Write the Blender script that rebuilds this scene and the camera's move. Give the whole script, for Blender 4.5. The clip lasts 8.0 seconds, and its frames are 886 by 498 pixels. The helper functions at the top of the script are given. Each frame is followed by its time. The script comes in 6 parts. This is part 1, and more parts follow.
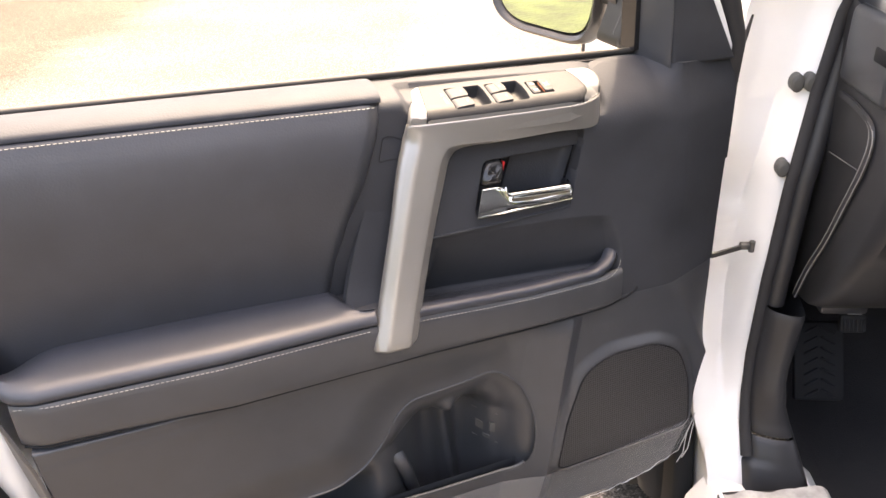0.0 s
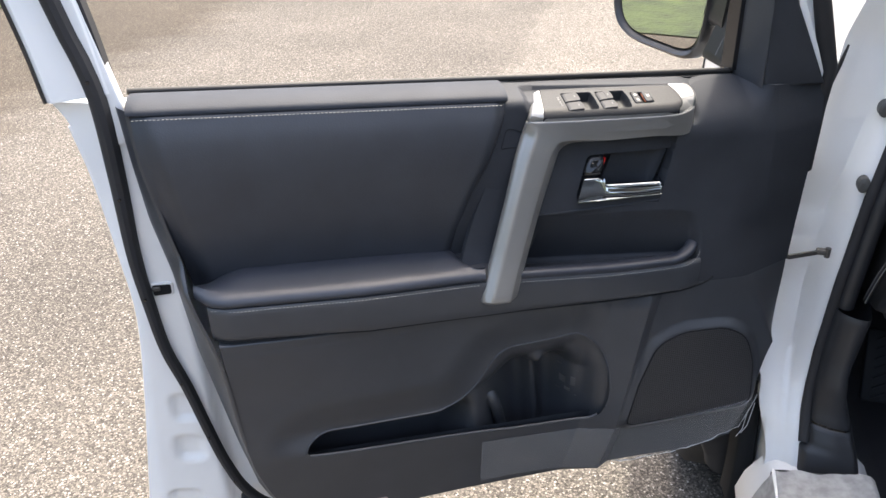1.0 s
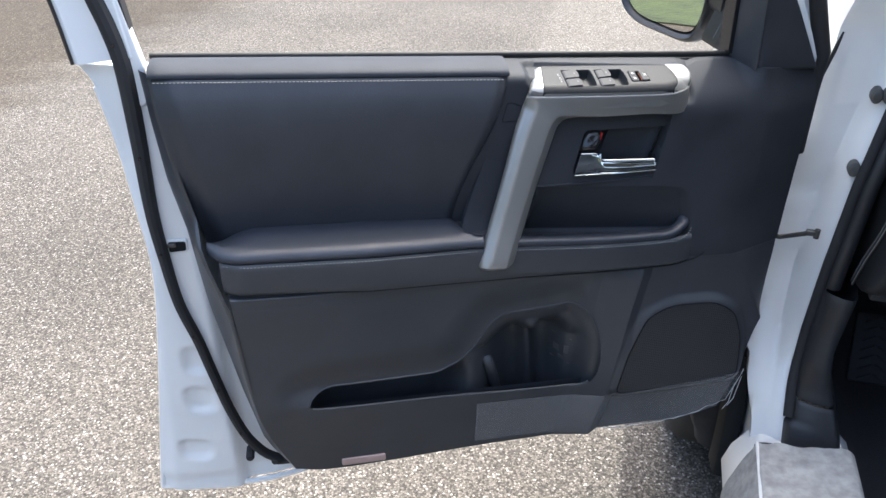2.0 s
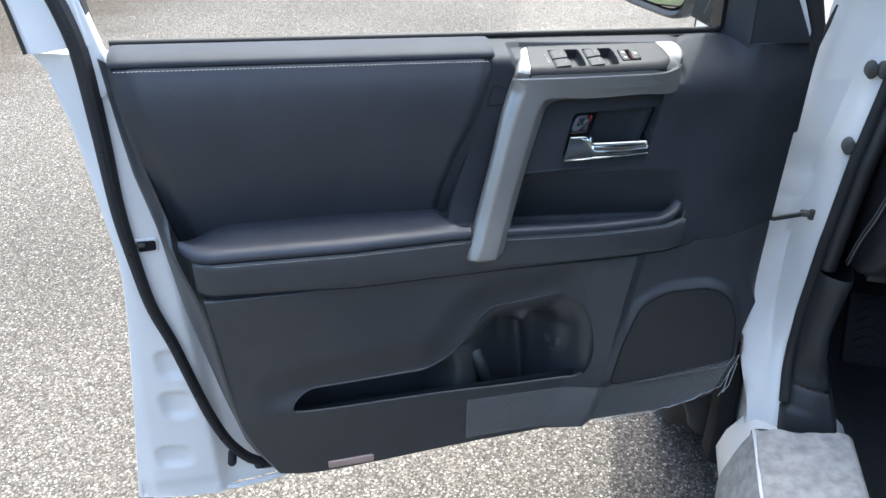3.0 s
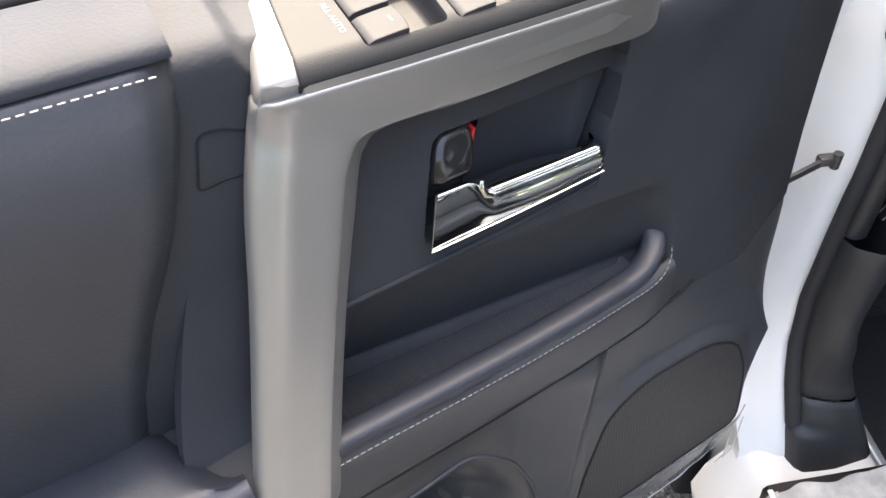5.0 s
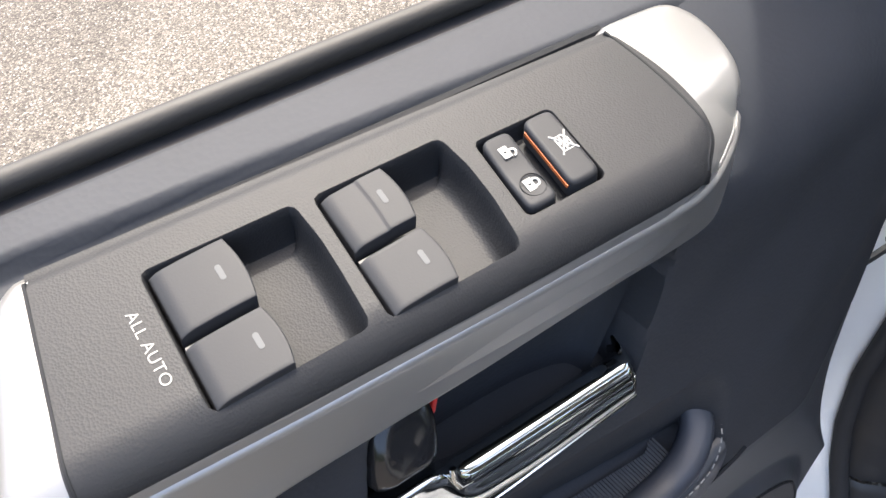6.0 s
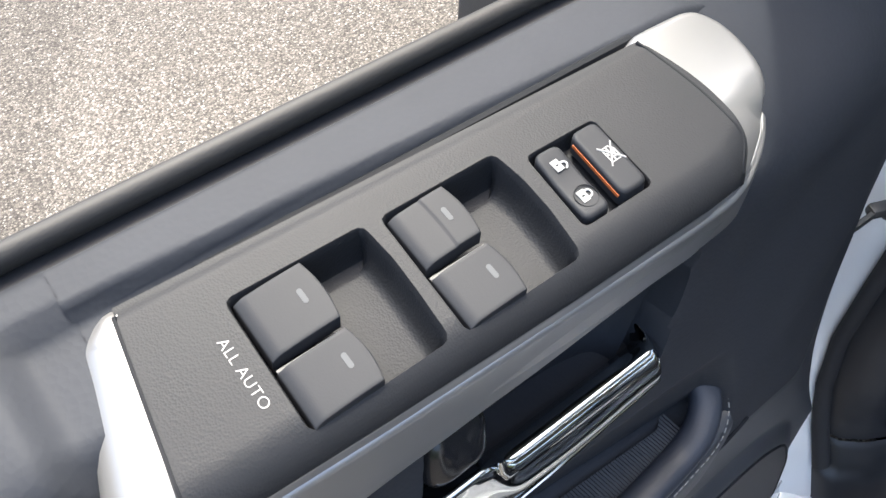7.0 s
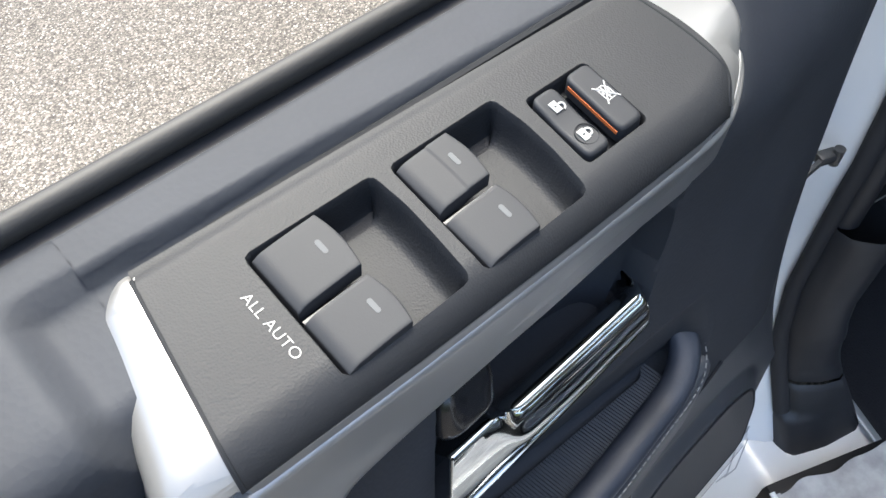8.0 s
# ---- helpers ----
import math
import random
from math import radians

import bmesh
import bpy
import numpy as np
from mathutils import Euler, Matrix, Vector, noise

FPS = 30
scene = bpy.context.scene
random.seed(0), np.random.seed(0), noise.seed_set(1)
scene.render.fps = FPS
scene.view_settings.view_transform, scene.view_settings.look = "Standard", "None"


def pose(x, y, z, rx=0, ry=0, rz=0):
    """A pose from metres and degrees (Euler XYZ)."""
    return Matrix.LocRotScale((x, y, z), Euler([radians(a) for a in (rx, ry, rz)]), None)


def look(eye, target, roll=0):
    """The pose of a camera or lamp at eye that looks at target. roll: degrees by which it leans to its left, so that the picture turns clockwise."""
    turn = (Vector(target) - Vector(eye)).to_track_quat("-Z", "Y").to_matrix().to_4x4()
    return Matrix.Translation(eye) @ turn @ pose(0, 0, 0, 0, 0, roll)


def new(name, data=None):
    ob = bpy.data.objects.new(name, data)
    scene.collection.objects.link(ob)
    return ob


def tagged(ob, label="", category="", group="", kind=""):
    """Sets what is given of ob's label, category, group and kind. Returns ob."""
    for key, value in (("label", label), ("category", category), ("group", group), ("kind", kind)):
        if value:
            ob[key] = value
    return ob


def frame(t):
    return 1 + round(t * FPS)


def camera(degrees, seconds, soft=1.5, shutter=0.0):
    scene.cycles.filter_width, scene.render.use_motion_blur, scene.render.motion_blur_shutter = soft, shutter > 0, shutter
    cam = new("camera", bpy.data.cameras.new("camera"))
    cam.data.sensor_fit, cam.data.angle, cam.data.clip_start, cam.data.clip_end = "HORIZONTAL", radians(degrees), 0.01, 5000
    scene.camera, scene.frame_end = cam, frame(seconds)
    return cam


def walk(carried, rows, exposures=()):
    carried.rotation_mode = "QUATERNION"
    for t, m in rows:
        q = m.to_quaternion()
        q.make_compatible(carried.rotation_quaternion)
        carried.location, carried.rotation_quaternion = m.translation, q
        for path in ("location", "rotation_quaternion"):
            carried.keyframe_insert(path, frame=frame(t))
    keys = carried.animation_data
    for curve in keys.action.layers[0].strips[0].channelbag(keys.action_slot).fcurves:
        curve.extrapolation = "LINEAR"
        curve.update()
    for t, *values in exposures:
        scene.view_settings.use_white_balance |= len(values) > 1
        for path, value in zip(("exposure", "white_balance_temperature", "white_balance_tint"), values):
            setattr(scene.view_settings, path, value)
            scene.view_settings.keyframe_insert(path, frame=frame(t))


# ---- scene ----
cam = camera(60.34, 8.0)
PATH = [
    (0, (-0.2054, -0.7491, 1.4269), (0.0961, 0.0719, 0.9422), -2.10),
    (0.5, (-0.2364, -0.8331, 1.4681), (-0.0387, 0.0161, 0.9785), -1.60),
    (1, (-0.2549, -0.9154, 1.5110), (-0.0946, -0.0679, 1.0049), -0.79),
    (1.5, (-0.2453, -0.9719, 1.5144), (-0.1011, -0.1266, 0.9998), 0.09),
    (1.7, (-0.2464, -0.9774, 1.5148), (-0.1058, -0.1336, 0.9968), 0.36),
    (2.8, (-0.2540, -0.9537, 1.5011), (-0.0923, -0.1219, 0.9702), 0.35),
    (3, (-0.2513, -0.9271, 1.4947), (-0.0821, -0.1010, 0.9571), -0.02),
    (3.5, (-0.2428, -0.8539, 1.4606), (-0.0374, -0.0529, 0.8982), -1.13),
    (4, (-0.2011, -0.7408, 1.4415), (0.0496, 0.0195, 0.8423), -2.41),
    (4.2, (-0.1750, -0.6548, 1.4134), (0.0938, 0.0847, 0.7962), -3.03),
    (5.3, (0.0206, -0.2025, 1.3203), (0.3739, 0.3816, 0.5896), -2.95),
    (5.5, (0.0579, -0.1627, 1.3146), (0.3994, 0.4163, 0.5743), -3.82),
    (6, (0.0872, -0.1257, 1.3173), (0.4066, 0.4304, 0.5500), -5.65),
    (6.5, (0.0741, -0.1142, 1.3314), (0.3978, 0.4161, 0.5478), -5.84),
    (7, (0.0666, -0.1085, 1.3336), (0.4095, 0.3990, 0.5431), -4.93),
    (7.5, (0.0581, -0.1042, 1.3321), (0.4236, 0.3811, 0.5378), -4.05),
    (8, (0.0447, -0.1044, 1.3284), (0.4365, 0.3474, 0.5269), -3.53),
]

# ---- light ----
EXPOSURES = [(0.0, 3.44, 9000, 15), (0.5, 2.85, 8000, 13.5), (1.0, 2.44, 6900, 7), (1.5, 2.26, 6500, 6.5), (3.0, 2.40, 5950, 1), (4.0, 2.95, 6350, 6.5), (4.2, 3.04, 6900, 8.5), (5.3, 3.20, 7500, 8),
             (5.5, 3.00, 7150, 8), (6.0, 2.60, 6750, 7.5), (7.0, 2.38, 6450, 5), (8.0, 2.40, 6300, 3)]
walk(cam, [(t, look(eye, aim, roll)) for t, eye, aim, roll in PATH], EXPOSURES)

SUN_FROM = Vector((0.20, 0.325, 0.925)).normalized()
world = bpy.data.worlds.new("daylight")
scene.world = world
world.use_nodes = True
wn = world.node_tree.nodes
sky = wn.new("ShaderNodeTexSky")
sky.sky_type, sky.sun_disc = "NISHITA", False
sky.sun_elevation = math.asin(SUN_FROM.z)
sky.sun_rotation = math.atan2(SUN_FROM.x, SUN_FROM.y)
world.node_tree.links.new(sky.outputs[0], wn["Background"].inputs[0])
wn["Background"].inputs[1].default_value = 0.185
sky.dust_density, sky.air_density, sky.ozone_density = 5.0, 0.8, 0.3
sun = new("sun", bpy.data.lights.new("sun", "SUN"))
sun.data.energy, sun.data.angle, sun.data.color = 1.35, radians(1.5), (1.0, 0.95, 0.88)
sun.rotation_mode = "QUATERNION"
sun.rotation_quaternion = SUN_FROM.to_track_quat("Z", "Y")


# ---- materials ----
def material(name, colour, rough=0.5, metal=0.0, grain=0.0, grain_size=0.001, blotch=0.08, blotch_size=0.05, bump=0.3, kind="noise", coat=0.0, spec=0.5, rough_var=0.0):
    """A surface with fine relief (grain_size in metres) and slow variation of tone."""
    m = bpy.data.materials.new(name)
    m.use_nodes = True
    n, l = m.node_tree.nodes, m.node_tree.links
    b = n["Principled BSDF"]
    b.inputs["Roughness"].default_value, b.inputs["Metallic"].default_value = rough, metal
    b.inputs["Coat Weight"].default_value, b.inputs["Coat Roughness"].default_value = coat, 0.05
    b.inputs["Specular IOR Level"].default_value = spec
    geo = n.new("ShaderNodeNewGeometry")
    slow = n.new("ShaderNodeTexNoise")
    slow.inputs["Scale"].default_value, slow.inputs["Detail"].default_value = 1 / blotch_size, 4
    l.new(geo.outputs["Position"], slow.inputs["Vector"])
    ramp = n.new("ShaderNodeMapRange")
    ramp.inputs[1].default_value, ramp.inputs[2].default_value = 0.3, 0.7
    ramp.inputs[3].default_value, ramp.inputs[4].default_value = 1 - blotch, 1 + blotch
    l.new(slow.outputs[0], ramp.inputs[0])
    mul = n.new("ShaderNodeVectorMath")
    mul.operation = "SCALE"
    mul.inputs[0].default_value = colour
    l.new(ramp.outputs[0], mul.inputs["Scale"])
    l.new(mul.outputs[0], b.inputs["Base Color"])
    if rough_var:
        rr = n.new("ShaderNodeMapRange")
        rr.inputs[1].default_value, rr.inputs[2].default_value = 0.3, 0.7
        rr.inputs[3].default_value, rr.inputs[4].default_value = rough - rough_var, rough + rough_var
        l.new(slow.outputs[0], rr.inputs[0])
        l.new(rr.outputs[0], b.inputs["Roughness"])
    if grain:
        if kind == "noise":
            tex = n.new("ShaderNodeTexNoise")
            tex.inputs["Detail"].default_value = 3
        else:
            tex = n.new("ShaderNodeTexVoronoi")
            tex.feature = "F1" if kind == "cells" else "DISTANCE_TO_EDGE"
        tex.inputs["Scale"].default_value = 1 / grain_size
        l.new(geo.outputs["Position"], tex.inputs["Vector"])
        bp = n.new("ShaderNodeBump")
        bp.inputs["Strength"].default_value, bp.inputs["Distance"].default_value = bump, grain
        l.new(tex.outputs[0], bp.inputs["Height"])
        l.new(bp.outputs[0], b.inputs["Normal"])
    return m


LEATHER = material("black_leather", (0.026, 0.0295, 0.037), 0.47, spec=0.5, grain=0.0005, grain_size=0.0022, kind="cells", bump=0.25, blotch=0.1)
PLASTIC = material("black_plastic", (0.036, 0.039, 0.045), 0.40, grain=0.0002, grain_size=0.0009, bump=0.3, blotch=0.08)
TRIM = material("soft_trim", (0.0245, 0.027, 0.0325), 0.68, spec=0.26, grain=0.0004, grain_size=0.0022, kind="cells", bump=0.25, blotch=0.1)
SHEENL = material("smooth_leather", (0.020, 0.024, 0.034), 0.48, spec=0.58, grain=0.0003, grain_size=0.0020, kind="cells", bump=0.15, blotch=0.1)
PADTOP = material("sill_leather", (0.028, 0.031, 0.038), 0.66, spec=0.20, grain=0.0005, grain_size=0.0020, kind="cells", bump=0.25, blotch=0.1)
SWITCHP = material("switch_plastic", (0.0125, 0.0133, 0.0150), 0.58, spec=0.28, grain=0.0002, grain_size=0.0007, kind="cells", bump=0.36, blotch=0.06)
KEYCAP = material("keycap_plastic", (0.0165, 0.0175, 0.0200), 0.60, spec=0.28, grain=0.0001, grain_size=0.0006, bump=0.2, blotch=0.05)
GLOSSB = material("gloss_black", (0.012, 0.012, 0.013), 0.18, blotch=0.05)
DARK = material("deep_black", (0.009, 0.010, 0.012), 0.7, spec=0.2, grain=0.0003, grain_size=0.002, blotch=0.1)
SILVER = material("satin_silver", (0.250, 0.247, 0.240), 0.32, 0.55, grain=0.00004, grain_size=0.0004, bump=0.2, blotch=0.03)
CHROME = material("chrome", (0.58, 0.60, 0.60), 0.06, 1.0, blotch=0.01)
PAINT = material("white_paint", (0.75, 0.76, 0.76), 0.32, grain=0.0002, grain_size=0.02, bump=0.15, blotch=0.03, blotch_size=0.15, coat=0.6)
RUBBER = material("black_rubber", (0.022, 0.022, 0.024), 0.72, spec=0.35, grain=0.0004, grain_size=0.003, bump=0.3)
CARPET = material("black_carpet", (0.014, 0.014, 0.016), 0.95, grain=0.002, grain_size=0.003, bump=0.8)
THREAD = material("grey_thread", (0.21, 0.208, 0.20), 0.7, blotch=0.05)
PRINT = material("white_print", (0.27, 0.27, 0.262), 0.5, blotch=0.03)
LENS = material("grey_lens", (0.085, 0.088, 0.090), 0.7, spec=0.15, blotch=0.03)
ORANGE = material("orange_mark", (0.38, 0.095, 0.022), 0.5, blotch=0.05)
PLUG = material("grey_plug", (0.075, 0.075, 0.072), 0.6, blotch=0.1)
CLIP = material("grey_clip", (0.07, 0.07, 0.07), 0.5, blotch=0.05)
RED = material("red_mark", (0.55, 0.02, 0.02), 0.4, blotch=0.05)
TAG = material("pink_reflector", (0.42, 0.30, 0.27), 0.35, grain=0.0004, grain_size=0.002, kind="cells", bump=0.4)
STEEL = material("dark_steel", (0.10, 0.10, 0.10), 0.45, 0.7, blotch=0.2, blotch_size=0.01)
CABIN = material("cabin_plastic", (0.017, 0.018, 0.021), 0.48, grain=0.0002, grain_size=0.0011, bump=0.3, blotch=0.1)
GLAZE = material("satin_rubber", (0.018, 0.017, 0.016), 0.64, grain=0.0003, grain_size=0.0015, bump=0.35, blotch=0.15)
TYRE = material("tyre_rubber", (0.025, 0.025, 0.025), 0.8, grain=0.001, grain_size=0.004, bump=0.5)
MIRROR = material("mirror_glass", (0.86, 0.87, 0.87), 0.01, 1.0, blotch=0.005)
BLACKP = material("satin_black_paint", (0.018, 0.018, 0.019), 0.35, blotch=0.1)


PAPER = material("protective_paper", (0.32, 0.318, 0.312), 0.8, grain=0.0010, grain_size=0.006, bump=0.5, blotch=0.24, blotch_size=0.018)
FOLD = material("white_fold", (0.70, 0.70, 0.69), 0.6, grain=0.0006, grain_size=0.008, bump=0.5, blotch=0.08, blotch_size=0.03)


def film_material():
    m = bpy.data.materials.new("clear_film")
    m.use_nodes = True
    n, l = m.node_tree.nodes, m.node_tree.links
    b = n["Principled BSDF"]
    b.inputs["Base Color"].default_value = (0.36, 0.365, 0.37, 1)
    b.inputs["Roughness"].default_value = 0.34
    b.inputs["Specular IOR Level"].default_value = 0.5
    tex = n.new("ShaderNodeTexNoise")
    tex.inputs["Scale"].default_value, tex.inputs["Detail"].default_value = 9, 1
    ramp = n.new("ShaderNodeMapRange")
    ramp.inputs[1].default_value, ramp.inputs[2].default_value = 0.35, 0.75
    ramp.inputs[3].default_value, ramp.inputs[4].default_value = 0.20, 0.27
    geo = n.new("ShaderNodeNewGeometry")
    l.new(geo.outputs["Position"], tex.inputs["Vector"])
    l.new(tex.outputs[0], ramp.inputs[0])
    l.new(ramp.outputs[0], b.inputs["Alpha"])
    bp = n.new("ShaderNodeBump")
    bp.inputs["Strength"].default_value, bp.inputs["Distance"].default_value = 0.12, 0.002
    l.new(tex.outputs[0], bp.inputs["Height"])
    l.new(bp.outputs[0], b.inputs["Normal"])
    return m


FILM = film_material()
EDGEF = material("film_edge", (0.40, 0.41, 0.42), 0.4, blotch=0.1)


def glass_material():
    m = bpy.data.materials.new("window_glass")
    m.use_nodes = True
    b = m.node_tree.nodes["Principled BSDF"]
    b.inputs["Base Color"].default_value = (0.85, 0.90, 0.88, 1)
    b.inputs["Roughness"].default_value = 0.02
    b.inputs["Transmission Weight"].default_value = 1.0
    b.inputs["IOR"].default_value = 1.1
    return m


GLASS = glass_material()


def grille_material():
    m = material("speaker_mesh", (0.026, 0.027, 0.030), 0.5)
    n, l = m.node_tree.nodes, m.node_tree.links
    b = n["Principled BSDF"]
    geo = n.new("ShaderNodeNewGeometry")
    tex = n.new("ShaderNodeTexVoronoi")
    tex.inputs["Scale"].default_value, tex.inputs["Randomness"].default_value = 1 / 0.0034, 0.12
    flat = n.new("ShaderNodeVectorMath")
    flat.operation = "MULTIPLY"
    flat.inputs[1].default_value = (1, 0, 1)
    l.new(geo.outputs["Position"], flat.inputs[0])
    l.new(flat.outputs[0], tex.inputs["Vector"])
    hole = n.new("ShaderNodeMapRange")
    hole.inputs[1].default_value, hole.inputs[2].default_value = 0.30, 0.42
    l.new(tex.outputs["Distance"], hole.inputs[0])
    bp = n.new("ShaderNodeBump")
    bp.inputs["Strength"].default_value, bp.inputs["Distance"].default_value = 1.0, 0.0012
    l.new(hole.outputs[0], bp.inputs["Height"])
    l.new(bp.outputs[0], b.inputs["Normal"])
    mix = n.new("ShaderNodeMix")
    mix.data_type = "RGBA"
    mix.inputs["A"].default_value, mix.inputs["B"].default_value = (0.004, 0.004, 0.005, 1), (0.036, 0.037, 0.040, 1)
    l.new(hole.outputs[0], mix.inputs["Factor"])
    l.new(mix.outputs["Result"], b.inputs["Base Color"])
    return m


GRILLE = grille_material()


def road_material():
    """Chip-seal paving: pale, tan and dark chippings in a grey binder, with a paler strip and worn patches."""
    m = bpy.data.materials.new("chip_paving")
    m.use_nodes = True
    n, l = m.node_tree.nodes, m.node_tree.links
    b = n["Principled BSDF"]
    b.inputs["Roughness"].default_value, b.inputs["Specular IOR Level"].default_value = 0.92, 0.2
    geo = n.new("ShaderNodeNewGeometry")
    chips = n.new("ShaderNodeTexVoronoi")
    chips.inputs["Scale"].default_value = 205
    l.new(geo.outputs["Position"], chips.inputs["Vector"])
    sep = n.new("ShaderNodeSeparateColor")
    l.new(chips.outputs["Color"], sep.inputs[0])
    ramp = n.new("ShaderNodeValToRGB")
    e = ramp.color_ramp.elements
    e[0].position, e[0].color = 0.0, (0.034, 0.031, 0.027, 1)
    e[1].position, e[1].color = 1.0, (0.333, 0.318, 0.295, 1)
    for p, c in ((0.30, (0.066, 0.060, 0.054, 1)), (0.65, (0.102, 0.092, 0.081, 1)), (0.88, (0.144, 0.129, 0.112, 1)), (0.96, (0.204, 0.189, 0.171, 1))):
        k = e.new(p)
        k.color = c
    l.new(sep.outputs[0], ramp.inputs[0])
    edge = n.new("ShaderNodeMapRange")
    edge.inputs[1].default_value, edge.inputs[2].default_value = 0.35, 0.75
    edge.inputs[3].default_value, edge.inputs[4].default_value = 1.0, 0.60
    l.new(chips.outputs["Distance"], edge.inputs[0])
    patches = n.new("ShaderNodeTexNoise")
    patches.inputs["Scale"].default_value, patches.inputs["Detail"].default_value = 0.9, 6
    l.new(geo.outputs["Position"], patches.inputs["Vector"])
    wear = n.new("ShaderNodeMapRange")
    wear.inputs[1].default_value, wear.inputs[2].default_value = 0.3, 0.7
    wear.inputs[3].default_value, wear.inputs[4].default_value = 0.82, 1.18
    l.new(patches.outputs[0], wear.inputs[0])
    # paler wheel track that runs along the road
    track = n.new("ShaderNodeVectorMath")
    track.operation = "DOT_PRODUCT"
    track.inputs[1].default_value = (0.908, -0.42, 0)
    l.new(geo.outputs["Position"], track.inputs[0])
    wob = n.new("ShaderNodeMath")
    wob.operation = "MULTIPLY_ADD"
    wob.inputs[1].default_value = 0.35
    l.new(patches.outputs[0], wob.inputs[0])
    l.new(track.outputs["Value"], wob.inputs[2])
    strip = n.new("ShaderNodeMapRange")
    strip.inputs[1].default_value, strip.inputs[2].default_value = -0.48, -0.36
    strip.inputs[3].default_value, strip.inputs[4].default_value = 1.0, 1.22
    l.new(wob.outputs[0], strip.inputs[0])
    a = n.new("ShaderNodeMath")
    a.operation = "MULTIPLY"
    l.new(wear.outputs[0], a.inputs[0])
    l.new(strip.outputs[0], a.inputs[1])
    c = n.new("ShaderNodeMath")
    c.operation = "MULTIPLY"
    l.new(a.outputs[0], c.inputs[0])
    l.new(edge.outputs[0], c.inputs[1])
    mul = n.new("ShaderNodeVectorMath")
    mul.operation = "SCALE"
    l.new(ramp.outputs[0], mul.inputs[0])
    l.new(c.outputs[0], mul.inputs["Scale"])
    # darker, browner band along the road's edge, streaked lengthwise
    turn = n.new("ShaderNodeMapping")
    turn.inputs["Rotation"].default_value = (0, 0, radians(-65))
    turn.inputs["Scale"].default_value = (0.5, 2.6, 1)
    l.new(geo.outputs["Position"], turn.inputs["Vector"])
    streak = n.new("ShaderNodeTexNoise")
    streak.inputs["Scale"].default_value, streak.inputs["Detail"].default_value = 1.3, 6
    l.new(turn.outputs[0], streak.inputs["Vector"])
    wob2 = n.new("ShaderNodeMath")
    wob2.operation = "MULTIPLY_ADD"
    wob2.inputs[1].default_value = 1.5
    l.new(streak.outputs[0], wob2.inputs[0])
    l.new(track.outputs["Value"], wob2.inputs[2])
    side = n.new("ShaderNodeMapRange")
    side.inputs[1].default_value, side.inputs[2].default_value = -2.1, -2.7
    side.inputs[3].default_value, side.inputs[4].default_value = 0.0, 1.0
    l.new(wob2.outputs[0], side.inputs[0])
    edge_tone = n.new("ShaderNodeMix")
    edge_tone.data_type, edge_tone.blend_type = "RGBA", "MULTIPLY"
    edge_tone.inputs["B"].default_value = (0.60, 0.56, 0.50, 1)
    l.new(side.outputs[0], edge_tone.inputs["Factor"])
    l.new(mul.outputs[0], edge_tone.inputs["A"])
    l.new(edge_tone.outputs["Result"], b.inputs["Base Color"])
    bp = n.new("ShaderNodeBump")
    bp.inputs["Strength"].default_value, bp.inputs["Distance"].default_value = 0.2, 0.003
    l.new(edge.outputs[0], bp.inputs["Height"])
    l.new(bp.outputs[0], b.inputs["Normal"])
    return m


ROAD = road_material()
BACKDROP_GREEN = material("backdrop_green", (0.040, 0.052, 0.020), 0.9, grain=0.2, grain_size=0.5, bump=0.9, blotch=0.6, blotch_size=0.9)
GRASS = material("dry_grass", (0.030, 0.042, 0.010), 0.9, grain=0.02, grain_size=0.05, bump=0.8, blotch=0.6, blotch_size=0.5)


# ---- mesh tools ----
def spline(pts, n=60, closed=False):
    """n points along a smooth curve through pts, evenly spaced."""
    P = [Vector(p) for p in pts]
    k = len(P)
    dense = []
    for i in range(k if closed else k - 1):
        if closed:
            a, b, c, d = P[i - 1], P[i], P[(i + 1) % k], P[(i + 2) % k]
        else:
            b, c = P[i], P[i + 1]
            a = P[i - 1] if i else b * 2 - c
            d = P[i + 2] if i + 2 < k else c * 2 - b
        for s in range(12):
            t = s / 12
            dense.append(0.5 * ((2 * b) + (c - a) * t + (2 * a - 5 * b + 4 * c - d) * t * t + (3 * b - a - 3 * c + d) * t ** 3))
    dense.append(P[0].copy() if closed else P[-1].copy())
    return even(dense, n, closed)


def even(dense, n, closed=False):
    cum = [0.0]
    for a, b in zip(dense, dense[1:]):
        cum.append(cum[-1] + (b - a).length)
    out, j = [], 0
    for i in range(n):
        s = cum[-1] * i / (n if closed else n - 1)
        while j < len(cum) - 2 and cum[j + 1] < s:
            j += 1
        f = (s - cum[j]) / max(cum[j + 1] - cum[j], 1e-9)
        out.append(dense[j].lerp(dense[j + 1], min(f, 1)))
    return out


def corners(pts, r, n=80):
    """A closed polygon with its corners rounded by about r (2D points)."""
    P = [Vector(p) for p in pts]
    dense = []
    for i, b in enumerate(P):
        a, c = P[i - 1], P[(i + 1) % len(P)]
        ra = min(r, (a - b).length * 0.45)
        rc = min(r, (c - b).length * 0.45)
        p, q = b + (a - b).normalized() * ra, b + (c - b).normalized() * rc
        for s in range(9):
            t = s / 8
            dense.append(p * (1 - t) ** 2 + b * 2 * t * (1 - t) + q * t * t)
    dense.append(dense[0].copy())
    return even(dense, n, True)


def smooth(a, b, x):
    t = np.clip((np.asarray(x, float) - a) / (b - a), 0, 1)
    return t * t * (3 - 2 * t)


